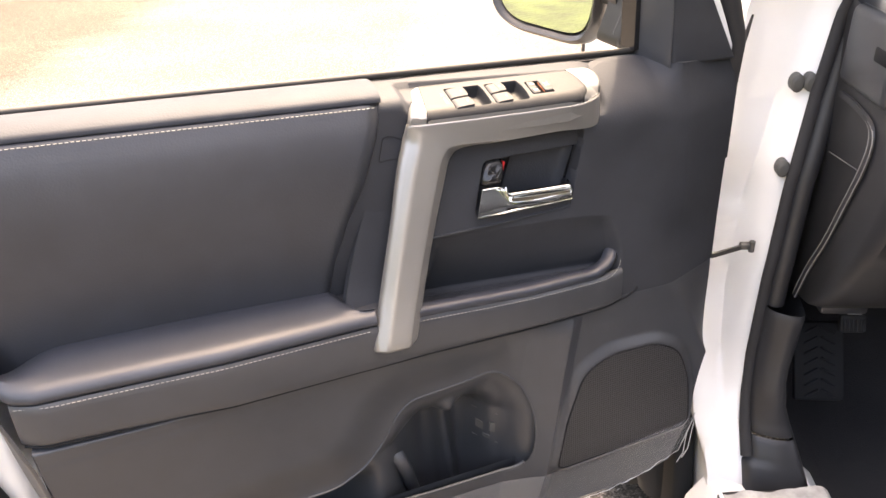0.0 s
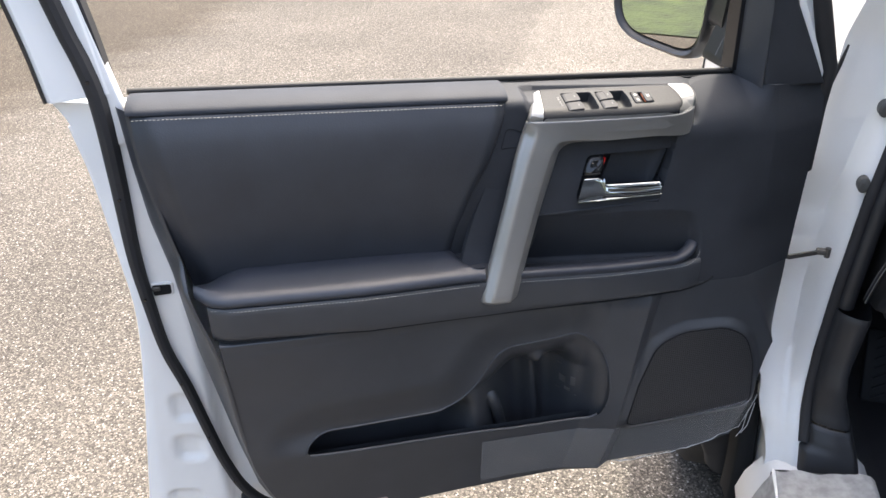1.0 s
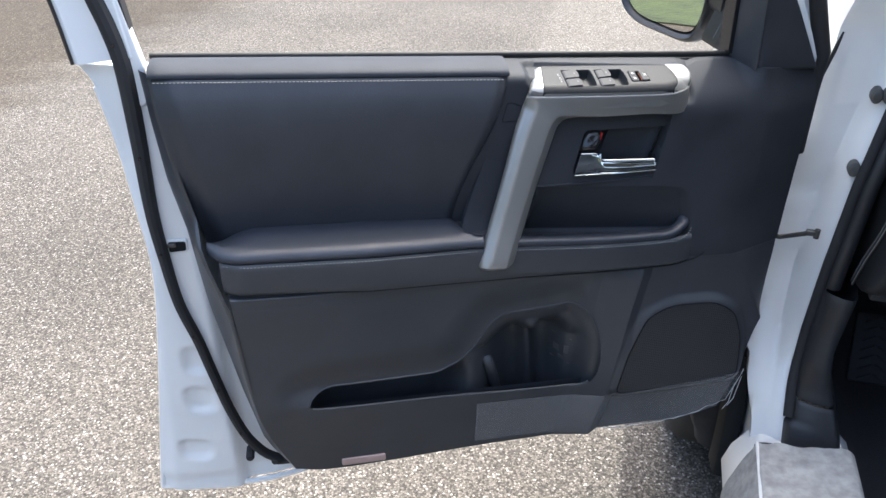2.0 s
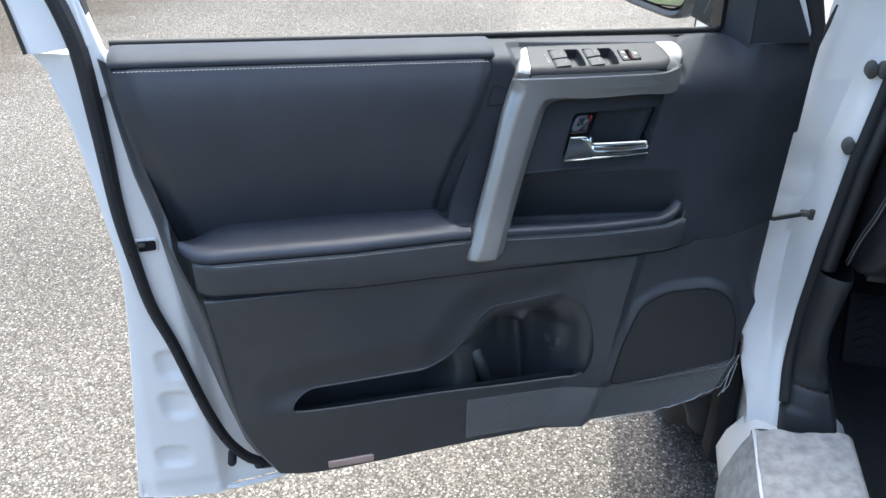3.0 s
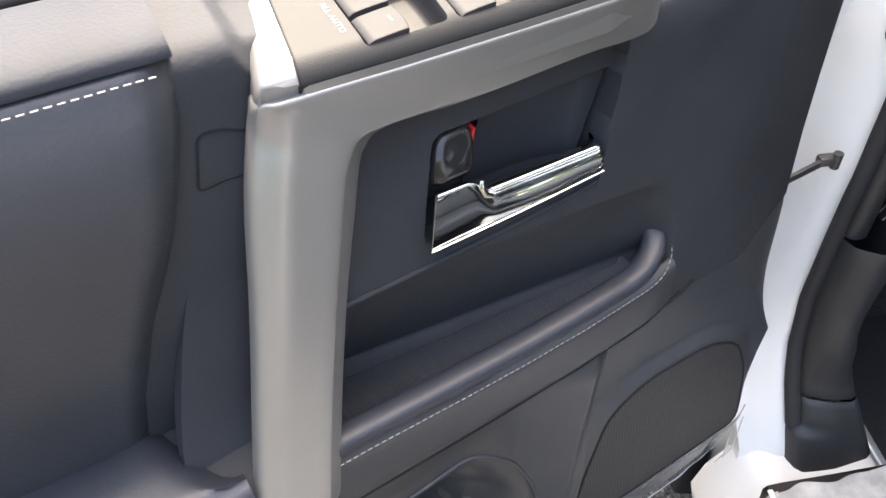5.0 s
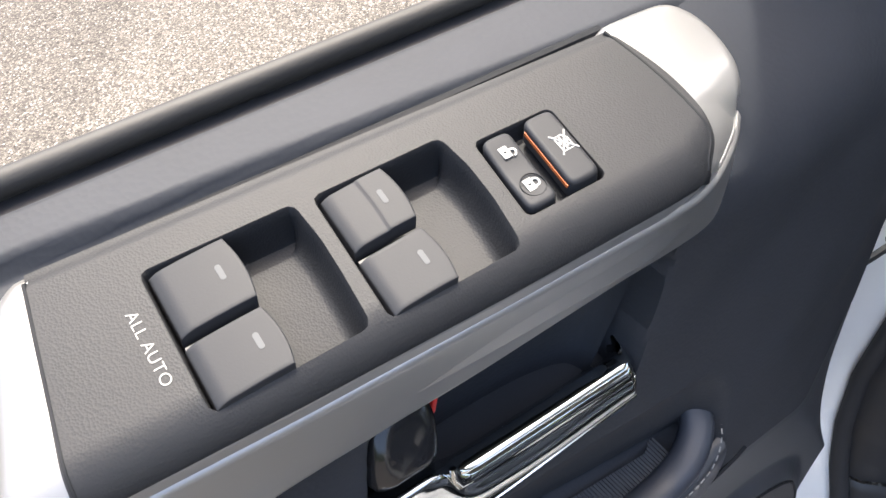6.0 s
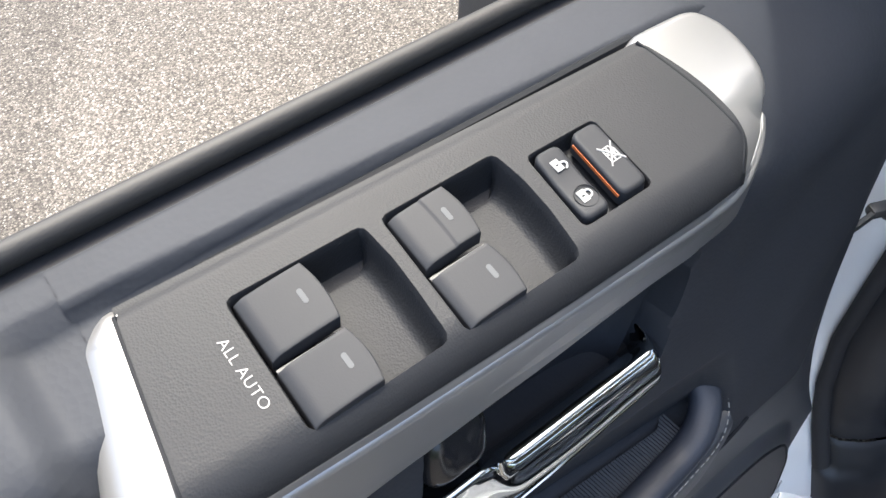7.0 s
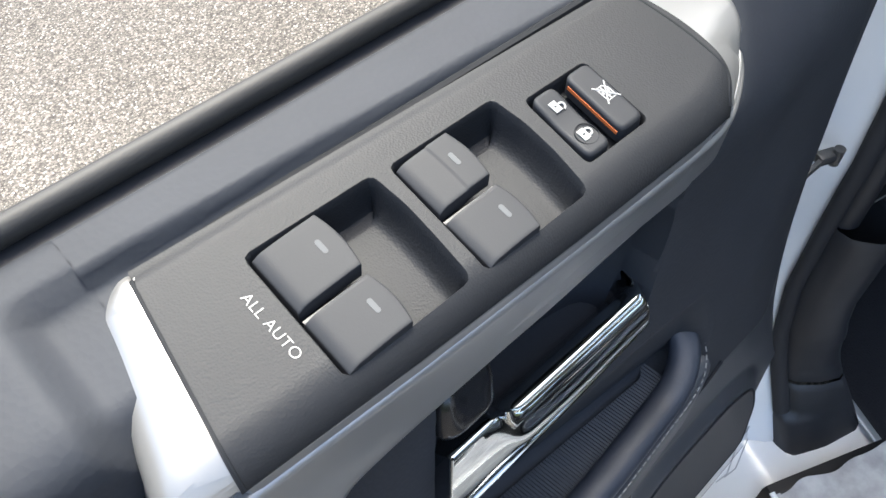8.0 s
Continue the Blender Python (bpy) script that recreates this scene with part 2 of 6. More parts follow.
def sdf(X, Z, poly):
    """Signed distance to a closed polygon, negative inside."""
    X, Z = np.asarray(X, float), np.asarray(Z, float)
    best = np.full(X.shape, 1e9)
    inside = np.zeros(X.shape, bool)
    for a, b in zip(poly, poly[1:] + poly[:1]):
        ex, ez = b[0] - a[0], b[1] - a[1]
        wx, wz = X - a[0], Z - a[1]
        t = np.clip((wx * ex + wz * ez) / max(ex * ex + ez * ez, 1e-12), 0, 1)
        best = np.minimum(best, (wx - ex * t) ** 2 + (wz - ez * t) ** 2)
        if abs(ez) > 1e-12:
            cross = ((a[1] > Z) != (b[1] > Z)) & (X < a[0] + ex * (Z - a[1]) / ez)
            inside ^= cross
    return np.where(inside, -1, 1) * np.sqrt(best)


def finish(name, verts, faces, mat, parent=None, label="", angle=38):
    me = bpy.data.meshes.new(name)
    me.from_pydata([tuple(v) for v in verts], [], faces)
    bm = bmesh.new()
    bm.from_mesh(me)
    bmesh.ops.recalc_face_normals(bm, faces=bm.faces)
    bm.to_mesh(me)
    bm.free()
    return dress(name, me, mat, parent, label, angle)


def dress(name, me, mat, parent=None, label="", angle=38):
    me.materials.append(mat)
    me.polygons.foreach_set("use_smooth", [True] * len(me.polygons))
    me.set_sharp_from_angle(angle=radians(angle))
    ob = new(name, me)
    ob.parent = parent
    if parent is not None and parent.type == "EMPTY":
        ob.matrix_parent_inverse = Matrix.Translation(-Vector(parent.location))
    if label:
        tagged(ob, label)
    return ob


def part(name, bm, mat, parent=None, label="", angle=38):
    me = bpy.data.meshes.new(name)
    bmesh.ops.recalc_face_normals(bm, faces=bm.faces)
    bm.to_mesh(me)
    bm.free()
    return dress(name, me, mat, parent, label, angle)


def thing(name, label, category, at=(0, 0, 0), group=""):
    e = new(name)
    e.location = at
    e.empty_display_size = 0.05
    return tagged(e, label, category, group)


def grid(rows, back=None, gone=None):
    """Verts and faces of a sheet of points; with back, a rim that runs back by that vector from its border; gone marks points cut out."""
    nv, nu = len(rows), len(rows[0])
    verts = [Vector(p) for r in rows for p in r]
    faces = [(j * nu + i, j * nu + i + 1, (j + 1) * nu + i + 1, (j + 1) * nu + i) for j in range(nv - 1) for i in range(nu - 1) if gone is None or not (gone[j][i] and gone[j + 1][i + 1])]
    if back is not None:
        ring = list(range(nu)) + [j * nu + nu - 1 for j in range(1, nv)] + [(nv - 1) * nu + i for i in range(nu - 2, -1, -1)] + [j * nu for j in range(nv - 2, 0, -1)]
        base = len(verts)
        verts += [verts[i] + Vector(back) for i in ring]
        k = len(ring)
        faces += [(ring[i], ring[(i + 1) % k], base + (i + 1) % k, base + i) for i in range(k)]
    return verts, faces


def coons(left, right, bottom, top, nu, nv):
    """Points of a four-sided patch in the plane, as two arrays (rows from bottom to top)."""
    L, R, B, T = (np.array([tuple(p)[:2] for p in spline(c, n)]) for c, n in ((left, nv), (right, nv), (bottom, nu), (top, nu)))
    u, v = np.linspace(0, 1, nu)[None, :, None], np.linspace(0, 1, nv)[:, None, None]
    P = (1 - v) * B[None] + v * T[None] + (1 - u) * L[:, None] + u * R[:, None]
    P -= (1 - u) * (1 - v) * B[0] + u * (1 - v) * B[-1] + (1 - u) * v * T[0] + u * v * T[-1]
    return P[..., 0], P[..., 1]


def sheet(name, patch, depth, mat, parent, label="", back=0.02, lip=0.003, hole=None):
    """A trim panel: a four-sided patch in x and z, its face at y = depth(x, z), edges rolled back."""
    X, Z = patch
    Y = np.array(depth(X, Z), float)
    nv, nu = X.shape
    du = np.minimum(np.arange(nu), np.arange(nu)[::-1])[None, :]
    dv = np.minimum(np.arange(nv), np.arange(nv)[::-1])[:, None]
    Y = Y + lip * np.clip(1 - np.minimum(du, dv) / 1.0, 0, 1) * 0.6
    rows = [[(X[j, i], Y[j, i], Z[j, i]) for i in range(nu)] for j in range(nv)]
    return finish(name, *grid(rows, (0, back, 0), hole(X, Z) if hole else None), mat, parent, label, 50)


def plate(name, outline, front, mat, parent, label="", thick=0.01, edge=0.003, steps=3, angle=40):
    """A flat-ish piece cut to an outline in x and z, its face at y = front(x, z), with a rounded edge."""
    P = [Vector((p[0], p[1])) for p in outline]
    n = len(P)
    area = sum(P[i - 1].x * P[i].y - P[i].x * P[i - 1].y for i in range(n))
    sgn = 1 if area > 0 else -1
    nor = []
    for i in range(n):
        d = (P[(i + 1) % n] - P[i - 1]).normalized()
        nor.append(Vector((-d.y, d.x)) * sgn)
    verts, rings = [], []
    levels = [(0.0, thick)] + [(edge * (1 - math.cos(a)), edge * (1 - math.sin(a))) for a in (math.pi / 2 * k / steps for k in range(steps + 1))]
    for inset, drop in levels:
        ring = []
        for p, m in zip(P, nor):
            q = p + m * inset
            ring.append(len(verts))
            verts.append(Vector((q.x, float(front(q.x, q.y)) + drop, q.y)))
        rings.append(ring)
    faces = []
    for a, b in zip(rings, rings[1:]):
        faces += [(a[i], a[(i + 1) % n], b[(i + 1) % n], b[i]) for i in range(n)]
    faces.append(tuple(rings[-1]))
    faces.append(tuple(reversed(rings[0])))
    me = bpy.data.meshes.new(name)
    me.from_pydata([tuple(v) for v in verts], [], faces)
    bm = bmesh.new()
    bm.from_mesh(me)
    bpy.data.meshes.remove(me)
    bmesh.ops.triangulate(bm, faces=[f for f in bm.faces if len(f.verts) > 4])
    return part(name, bm, mat, parent, label, angle)


def sweep(name, path, profile, mat, parent, label="", up=(0, 0, 1), closed=True, caps=True, angle=40, scale=None):
    """A cross-section (sideways, upwards) carried along a path."""
    path = [Vector(p) for p in path]
    up = Vector(up)
    verts, faces, k = [], [], len(profile)
    for i, p in enumerate(path):
        d = (path[min(i + 1, len(path) - 1)] - path[max(i - 1, 0)]).normalized()
        side = d.cross(up).normalized()
        u = side.cross(d)
        s = scale(i / (len(path) - 1)) if scale else 1
        verts += [p + side * a * s + u * b * s for a, b in profile]
    for i in range(len(path) - 1):
        for j in range(k if closed else k - 1):
            a, b = i * k + j, i * k + (j + 1) % k
            faces.append((a, b, b + k, a + k))
    if caps and closed:
        faces += [tuple(range(k)), tuple(range(len(verts) - k, len(verts)))]
    return finish(name, verts, faces, mat, parent, label, angle)


def disc(r, n=12, sx=1.0, sy=1.0):
    return [(r * sx * math.cos(2 * math.pi * i / n), r * sy * math.sin(2 * math.pi * i / n)) for i in range(n)]


def block(name, size, m, mat, parent, label="", bevel=0.002, seg=2, shape=None):
    """A box of that size with rounded edges at the pose m; shape may move its corners first."""
    bm = bmesh.new()
    bmesh.ops.create_cube(bm, size=1)
    for v in bm.verts:
        v.co = Vector((v.co.x * size[0], v.co.y * size[1], v.co.z * size[2]))
        if shape:
            v.co = Vector(shape(v.co))
    if bevel:
        bmesh.ops.bevel(bm, geom=bm.edges[:], offset=bevel, segments=seg, affect="EDGES", profile=0.5)
    bm.transform(m)
    return part(name, bm, mat, parent, label)


# ---- ground ----
def flat(name, pts, z, mat, label, category, kind):
    me = bpy.data.meshes.new(name)
    me.from_pydata([(x, y, z) for x, y in pts], [], [tuple(range(len(pts)))])
    me.materials.append(mat)
    return tagged(new(name, me), label, category, kind=kind)


flat("ground", [(-600, -600), (600, -600), (600, 600), (-600, 600)], 0.0, ROAD, "sunlit chip-seal paving of pale and tan stones", "road", "structure")

# ---- the car and its open door ----
CO, CR, CI = Vector((0.484, -0.097, 0)), Vector((-0.42, -0.9075, 0)), Vector((0.9075, -0.42, 0))


def car_at(rear, inward, z):
    """A point by its distance rearward of the sill's front, inward of the sill's edge, and height."""
    return CO + CR * rear + CI * inward + Vector((0, 0, z))


CARM = Matrix(((CR.x, CI.x, 0, CO.x), (CR.y, CI.y, 0, CO.y), (0, 0, 1, 0), (0, 0, 0, 1)))
car = thing("car", "white car body with a black cabin", "car", tuple(car_at(0.2, 0.9, 0)))


# white steel shell round the trim
def shell_face(X, Z):
    Y = 0.030 + 0.022 * smooth(-0.45, -0.43, X)
    Y = Y + 0.010 * (1 - smooth(0.0, 0.03, X + 0.585 - 0.10 * (Z - 0.42)))
    for cx, cz, w, h in ((-0.482, 0.715, 0.017, 0.024), (-0.488, 0.632, 0.020, 0.024), (-0.512, 0.520, 0.024, 0.020)):
        q = np.hypot(np.maximum(np.abs(X - cx) - w + 0.012, 0), np.maximum(np.abs(Z - cz + 0.2 * (X - cx)) - h + 0.012, 0)) - 0.012
        Y = Y + 0.007 * smooth(0.006, -0.006, q) - 0.0012 * np.exp(-((q - 0.006) / 0.004) ** 2)
    Y = Y + 0.004 * smooth(0.47, 0.44, Z)
    return Y


OUTER = [(-0.585, 0.425), (-0.566, 0.540), (-0.531, 0.757), (-0.516, 0.884), (-0.519, 0.981), (-0.526, 1.096), (-0.537, 1.172), (-0.552, 1.205)]
UNDER = [(-0.585, 0.425), (-0.433, 0.412), (-0.330, 0.428), (-0.250, 0.462), (0.10, 0.480), (0.440, 0.490)]
door = sheet("door", coons(OUTER, [(0.440, 0.490), (0.455, 0.8), (0.445, 1.150)], UNDER, [(-0.552, 1.205), (-0.40, 1.190), (0.0, 1.170), (0.445, 1.150)], 150, 120), shell_face, PAINT, car, "open white door with black leather trim", back=0.02, lip=0.0)



def belt(x):
    return 1.1875 - 0.038 * x


def table(z, rows):
    zs, ys = zip(*sorted(rows))
    return sum(w * np.interp(z + d, zs, ys) for d, w in ((-0.018, 0.1), (-0.011, 0.2), (-0.004, 0.2), (0.004, 0.2), (0.011, 0.2), (0.018, 0.1)))


POCKET = [tuple(p) for p in corners([(-0.304, 0.686), (-0.304, 0.704), (-0.277, 0.7235), (-0.198, 0.7225), (-0.100, 0.7205), (-0.064, 0.736), (-0.036, 0.766), (-0.018, 0.798), (0.002, 0.815), (0.066, 0.819), (0.118, 0.824), (0.146, 0.800), (0.161, 0.760), (0.166, 0.720), (0.160, 0.684), (0.138, 0.666), (0.015, 0.667), (-0.067, 0.672), (-0.175, 0.679)], 0.014, 110)]
CUP = [tuple(p) for p in corners([(0.016, 0.912), (0.048, 1.032), (0.262, 1.032), (0.278, 1.020), (0.291, 0.985), (0.300, 0.950), (0.294, 0.912)], 0.012, 60)]
WELL = [(0.050, 1.022), (0.062, 1.152), (0.240, 1.152), (0.240, 1.10), (0.223, 1.022)]
SPK = [tuple(p) for p in corners([(0.195, 0.645), (0.213, 0.723), (0.238, 0.788), (0.278, 0.8075), (0.350, 0.806), (0.388, 0.784), (0.406, 0.735), (0.411, 0.655)], 0.018, 90)]


def crease(z):
    """Where the trim begins to turn away towards the hinges."""
    return np.interp(z, [0.70, 0.76, 0.83, 0.885, 0.92, 0.965, 1.05, 1.10, 1.20], [0.52, 0.441, 0.402, 0.364, 0.340, 0.318, 0.303, 0.296, 0.290])


def panel(X, Z):
    """Depth of the plain trim over the door's front and lower parts."""
    left = table(Z, [(1.0, -0.05), (0.915, -0.086), (0.80, -0.082), (0.69, -0.086), (0.53, -0.064)])
    mid = table(Z, [(1.20, 0.066), (1.1757, 0.0275), (1.168, 0.018), (1.15, 0.008), (1.10, -0.006), (0.97, -0.030), (0.92, -0.060), (0.80, -0.064), (0.69, -0.072), (0.53, -0.056)])
    drop = belt(X) - Z
    right = table(Z, [(1.11, -0.022), (1.0, -0.034), (0.9, -0.048), (0.8, -0.054), (0.65, -0.070), (0.53, -0.058)])
    lobe = 1.088 + 0.55 * np.clip(X - 0.262, 0, 0.11)
    right = right - 0.006 * smooth(lobe - 0.045, lobe + 0.035, Z) * smooth(0.22, 0.29, X) * (1 - smooth(0.325, 0.395, X))
    roll = 1 - (1 - np.clip(drop / 0.072, 0, 1)) ** 2.5
    side = smooth(0.350, 0.386, X)
    right = side * (right + 0.012 * smooth(1.10, 1.17, Z)) + (1 - side) * (0.047 + (right - 0.047) * roll)
    wl, wr = smooth(-0.3, 0.0, X), smooth(0.02, 0.27, X)
    Y = left * (1 - wl) + mid * wl
    Y = Y * (1 - wr) + right * wr
    # beyond the crease the panel turns away to the hinge side
    ex = np.interp(Z, [0.78, 0.82, 0.86, 0.90, 0.95, 1.05, 1.11], [0.455, 0.458, 0.460, 0.462, 0.470, 0.473, 0.478])
    ey = np.interp(Z, [0.78, 0.82, 0.86, 0.90, 0.95, 1.00, 1.05, 1.11, 1.18], [-0.030, -0.024, -0.020, -0.015, -0.007, -0.003, 0.000, 0.004, 0.010])
    t = np.clip((X - crease(Z)) / np.maximum(ex - crease(Z), 0.014), 0, 1.3)
    turn = np.where(t < 0.2, t * t / 0.4, t - 0.1) / 0.9
    tk = np.clip((0.394 - crease(Z)) / np.maximum(ex - crease(Z), 0.014), 0.05, 0.9)
    fold = np.where(t < tk, 0.22 * (t / tk) ** 2, 0.22 + 0.78 * (t - tk) / (1 - tk))
    turn = turn + (fold - turn) * smooth(0.93, 1.02, Z)
    Y = Y + (ey - table(Z, [(1.11, -0.022), (1.0, -0.034), (0.9, -0.048), (0.8, -0.054), (0.65, -0.070), (0.53, -0.058)])) * turn
    # crisp slanting ridge between the pocket and the speaker
    rib = X - 0.1665 - 0.178 * (Z - 0.58)
    ridge = np.where(rib < 0, np.clip(1 + rib / 0.060, 0, 1), np.clip(1 - rib / 0.020, 0, 1))
    Y = Y - 0.012 * ridge * smooth(0.900, 0.860, Z)
    return Y


def lower(X, Z):
    Y = panel(X, Z)
    d = sdf(X, Z, POCKET)
    above = smooth(0.69, 0.73, Z) * smooth(0.160, 0.10, X) * smooth(-0.38, -0.33, X)
    Y = Y - 0.0080 * smooth(0.018, 0.0, sdf(X, Z, SPK))
    return Y + 0.012 * smooth(0.070, 0.0, d) * above


def slot(X, Z):
    """The mouth of the pocket."""
    return sdf(X, Z, POCKET) < -0.0004


def pocket_back(X, Z):
    """The pocket's back wall: it leaves the panel at the pocket's upper edge and drops deep behind its lower lip."""
    up = np.maximum(Z, 0.745)
    d = sdf(X, up, POCKET)
    deep = 0.088 * smooth(0, 1, -d / 0.078) * (d < 0) * (0.35 + 0.65 * smooth(0.80, 0.71, up))
    Y = lower(X, up) + 0.0025 + deep
    Y = Y + 0.055 * smooth(0.742, 0.700, Z) * (1 - smooth(-0.10, -0.04, X))
    inside = smooth(0.020, 0.050, -d)
    Y = Y - inside * 0.018 * np.exp(-((X - 0.062 + 0.1 * (Z - 0.7)) / 0.012) ** 2) * smooth(0.835, 0.79, Z)
    Y = Y - inside * 0.014 * np.exp(-((X - 0.118) / 0.018) ** 2)
    return Y


def cup_face(X, Z):
    """The pull cup's back, sloping inwards to its floor."""
    return np.interp(Z, [0.90, 0.925, 0.96, 1.0, 1.03], [0.010, 0.004, -0.008, -0.020, -0.027]) - (0.063 + 0.055 * smooth(1.0, 0.93, Z)) * (X - 0.063)


def front(X, Z):
    Y = panel(X, Z)
    d = sdf(X, Z, CUP)
    Y = Y + np.maximum(cup_face(X, Z) - Y, 0) * smooth(0, 1, -d / 0.020)
    Y = np.minimum(Y + 0.030 * smooth(0.050, 0.030, belt(X) - Z) * smooth(0.275, 0.255, X), 0.047)
    return Y + 0.050 * smooth(0, 1, -sdf(X, Z, WELL) / 0.004)


def insert_face(X, Z):
    drop = belt(X) - Z
    Y = table(-drop, [(-0.30, -0.006), (-0.25, -0.010), (-0.21, -0.015), (-0.15, -0.023), (-0.09, -0.027), (-0.05, -0.024), (-0.028, -0.018), (-0.016, -0.013), (-0.008, -0.008), (0.02, 0.006)])
    edge_l = X - (-0.462 + 0.16 * np.maximum(1.2 - Z, 0))
    edge_r = np.interp(Z, [0.925, 0.961, 1.0, 1.051, 1.10, 1.141, 1.162, 1.19], [-0.0755, -0.0680, -0.0590, -0.0430, -0.0200, -0.0045, 0.0022, 0.0055]) - X
    return Y + 0.010 * (1 - smooth(0.0, 0.03, edge_l)) + 0.009 * smooth(0.022, 0.0, edge_r) ** 2


SEAM_L, SEAM_R = (-0.396, 0.908), (0.330, 0.893)
sheet("lower_panel", coons([(-0.338, 0.545), (-0.372, 0.640), (-0.388, 0.740), (-0.396, 0.904)], [(0.400, 0.575), (0.418, 0.655), (0.426, 0.700), (0.434, 0.735), (0.444, 0.766), (0.453, 0.795), (0.459, 0.85), (0.462, 0.893)],
                           [(-0.338, 0.545), (-0.265, 0.534), (-0.034, 0.541), (0.197, 0.553), (0.332, 0.556), (0.400, 0.575)],
                           [(-0.396, 0.904), (-0.064, 0.899), (0.12, 0.895), (0.30, 0.892), (0.462, 0.893)], 520, 230), lambda X, Z: lower(X, Z) + 0.0007 * smooth(0.880, 0.890, Z), PLASTIC, door, "grained black plastic lower panel with a map pocket", back=0.06, hole=slot)
XP, ZP = np.meshgrid(np.linspace(-0.318, 0.170, 190), np.linspace(0.560, 0.868, 130))
YP = pocket_back(XP, ZP)
finish("map_pocket", *grid([[(XP[j, i], YP[j, i], ZP[j, i]) for i in range(190)] for j in range(130)]), PLASTIC, door, "deep black map pocket", 60)
finish("pocket_floor", [(-0.318, -0.062, 0.675), (0.170, -0.052, 0.668), (0.170, -0.040, 0.562), (-0.318, -0.048, 0.562), (0.170, 0.05, 0.562), (-0.318, 0.05, 0.562), (-0.318, 0.03, 0.70), (0.170, 0.03, 0.70)], [(0, 1, 2, 3), (3, 2, 4, 5), (0, 3, 5, 6), (1, 2, 4, 7)], PLASTIC, door, "inside of the map pocket")
low_edge = sorted((p for p in POCKET if p[1] < 0.690 and -0.300 < p[0] < 0.155), key=lambda p: p[0])
sweep("pocket_lip", [(x, float(panel(x, z - 0.004)) + 0.0024, z) for x, z in low_edge], disc(0.0027, 8), PLASTIC, door, "rounded lip of the map pocket", up=(0, 1, 0))
rim = [Vector(p) for p in POCKET if p[1] > 0.688]
first = max(range(len(rim)), key=lambda i: (rim[i] - rim[i - 1]).length)
rim = rim[first:] + rim[:first]
sweep("pocket_edge", [(p.x, float(lower(np.array([[p.x]]), np.array([[p.y]]))[0, 0]) - 0.0003, p.y) for p in even(rim, 120)], disc(0.0015, 6), PLASTIC, door, "fine raised edge of the pocket insert", up=(0, 1, 0))
sweep("bottle_post", [(-0.0160, -0.030, 0.7125), (-0.0145, -0.0345, 0.7095), (-0.0120, -0.035, 0.7030), (-0.0045, -0.028, 0.678), (0.0075, -0.015, 0.628)], disc(0.0095, 14), PLASTIC, door, "rounded post in the pocket", up=(0, 1, 0))
sheet("front_panel", coons([(-0.070, 0.902), (-0.066, 0.950), (-0.040, 1.027), (-0.011, 1.095), (0.001, 1.160), (0.002, belt(0) - 0.014)],
                           [(0.462, 0.889), (0.468, 0.953), (0.471, 1.0), (0.474, 1.05), (0.478, 1.105), (0.482, belt(0.482) - 0.006)],
                           [(-0.070, 0.902), (0.12, 0.898), (0.30, 0.889), (0.462, 0.889)], [(0.002, belt(0) - 0.014), (0.1, belt(0.1) - 0.014), (0.2, belt(0.2) - 0.014), (0.258, belt(0.258) - 0.012), (0.300, belt(0.3) - 0.003), (0.38, belt(0.38) - 0.003), (0.482, belt(0.482) - 0.006)], 300, 170), front, TRIM, door, "black plastic trim round the door pull", back=0.012, lip=0.0)
sheet("insert", coons([(-0.424, 0.935), (-0.440, 1.03), (-0.452, 1.11), (-0.459, belt(-0.459) - 0.0095)], [(-0.074, 0.935), (-0.069, 0.961), (-0.060, 1.000), (-0.044, 1.051), (-0.021, 1.100), (-0.0055, 1.141), (0.0012, 1.162), (0.0035, belt(0) - 0.0095)],
                      [(-0.424, 0.935), (-0.074, 0.935)], [(-0.459, belt(-0.459) - 0.0095), (-0.2, belt(-0.2) - 0.0095), (0.0035, belt(0) - 0.0095)], 120, 80), insert_face, LEATHER, door, "black leather door insert", back=0.03)

# leather pad along the window sill
PAD = [(0.053, -0.005), (0.050, 0.000), (0.042, 0.003), (0.026, 0.0045), (0.010, 0.003), (-0.001, 0.000), (-0.008, -0.004), (-0.0095, -0.0075), (-0.005, -0.0100), (0.03, -0.020)]
pad_rows = []
for i in range(60):
    x = -0.4625 + 0.4670 * i / 59
    e = 0.006 * (math.exp(-((x + 0.4625) / 0.004)) + math.exp((x - 0.0045) / 0.002) * 0.4)
    pad_rows.append([(x, y + e, belt(x) + dz - 0.4 * e) for y, dz in spline([(a, b) for a, b in PAD], 26)])
finish("sill_pad", *grid(pad_rows), PADTOP, door, "padded black leather window sill", 60)


def stitches(name, pts, n, parent, size=0.00044, fill=0.62, off=(0, -0.0006, 0)):
    """A row of thread stitches along a curve, joined into one piece."""
    line = spline(pts, n * 2 + 1)
    bm = bmesh.new()
    for i in range(n):
        a, b = line[2 * i], line[2 * i].lerp(line[2 * i + 2], fill)
        d = (b - a).normalized()
        s = d.cross(Vector((0, -1, 0.3))).normalized() * size
        u = s.cross(d).normalized() * size
        o = Vector(off)
        vs = [bm.verts.new(p + o + q) for p in (a, b) for q in (s, u, -s, -u)]
        for j in range(4):
            bm.faces.new((vs[j], vs[(j + 1) % 4], vs[4 + (j + 1) % 4], vs[4 + j]))
        bm.faces.new(vs[:4])
        bm.faces.new(vs[4:])
    ob = part(name, bm, THREAD, parent, "pale grey thread stitching")
    return tagged(ob, kind="stuff")


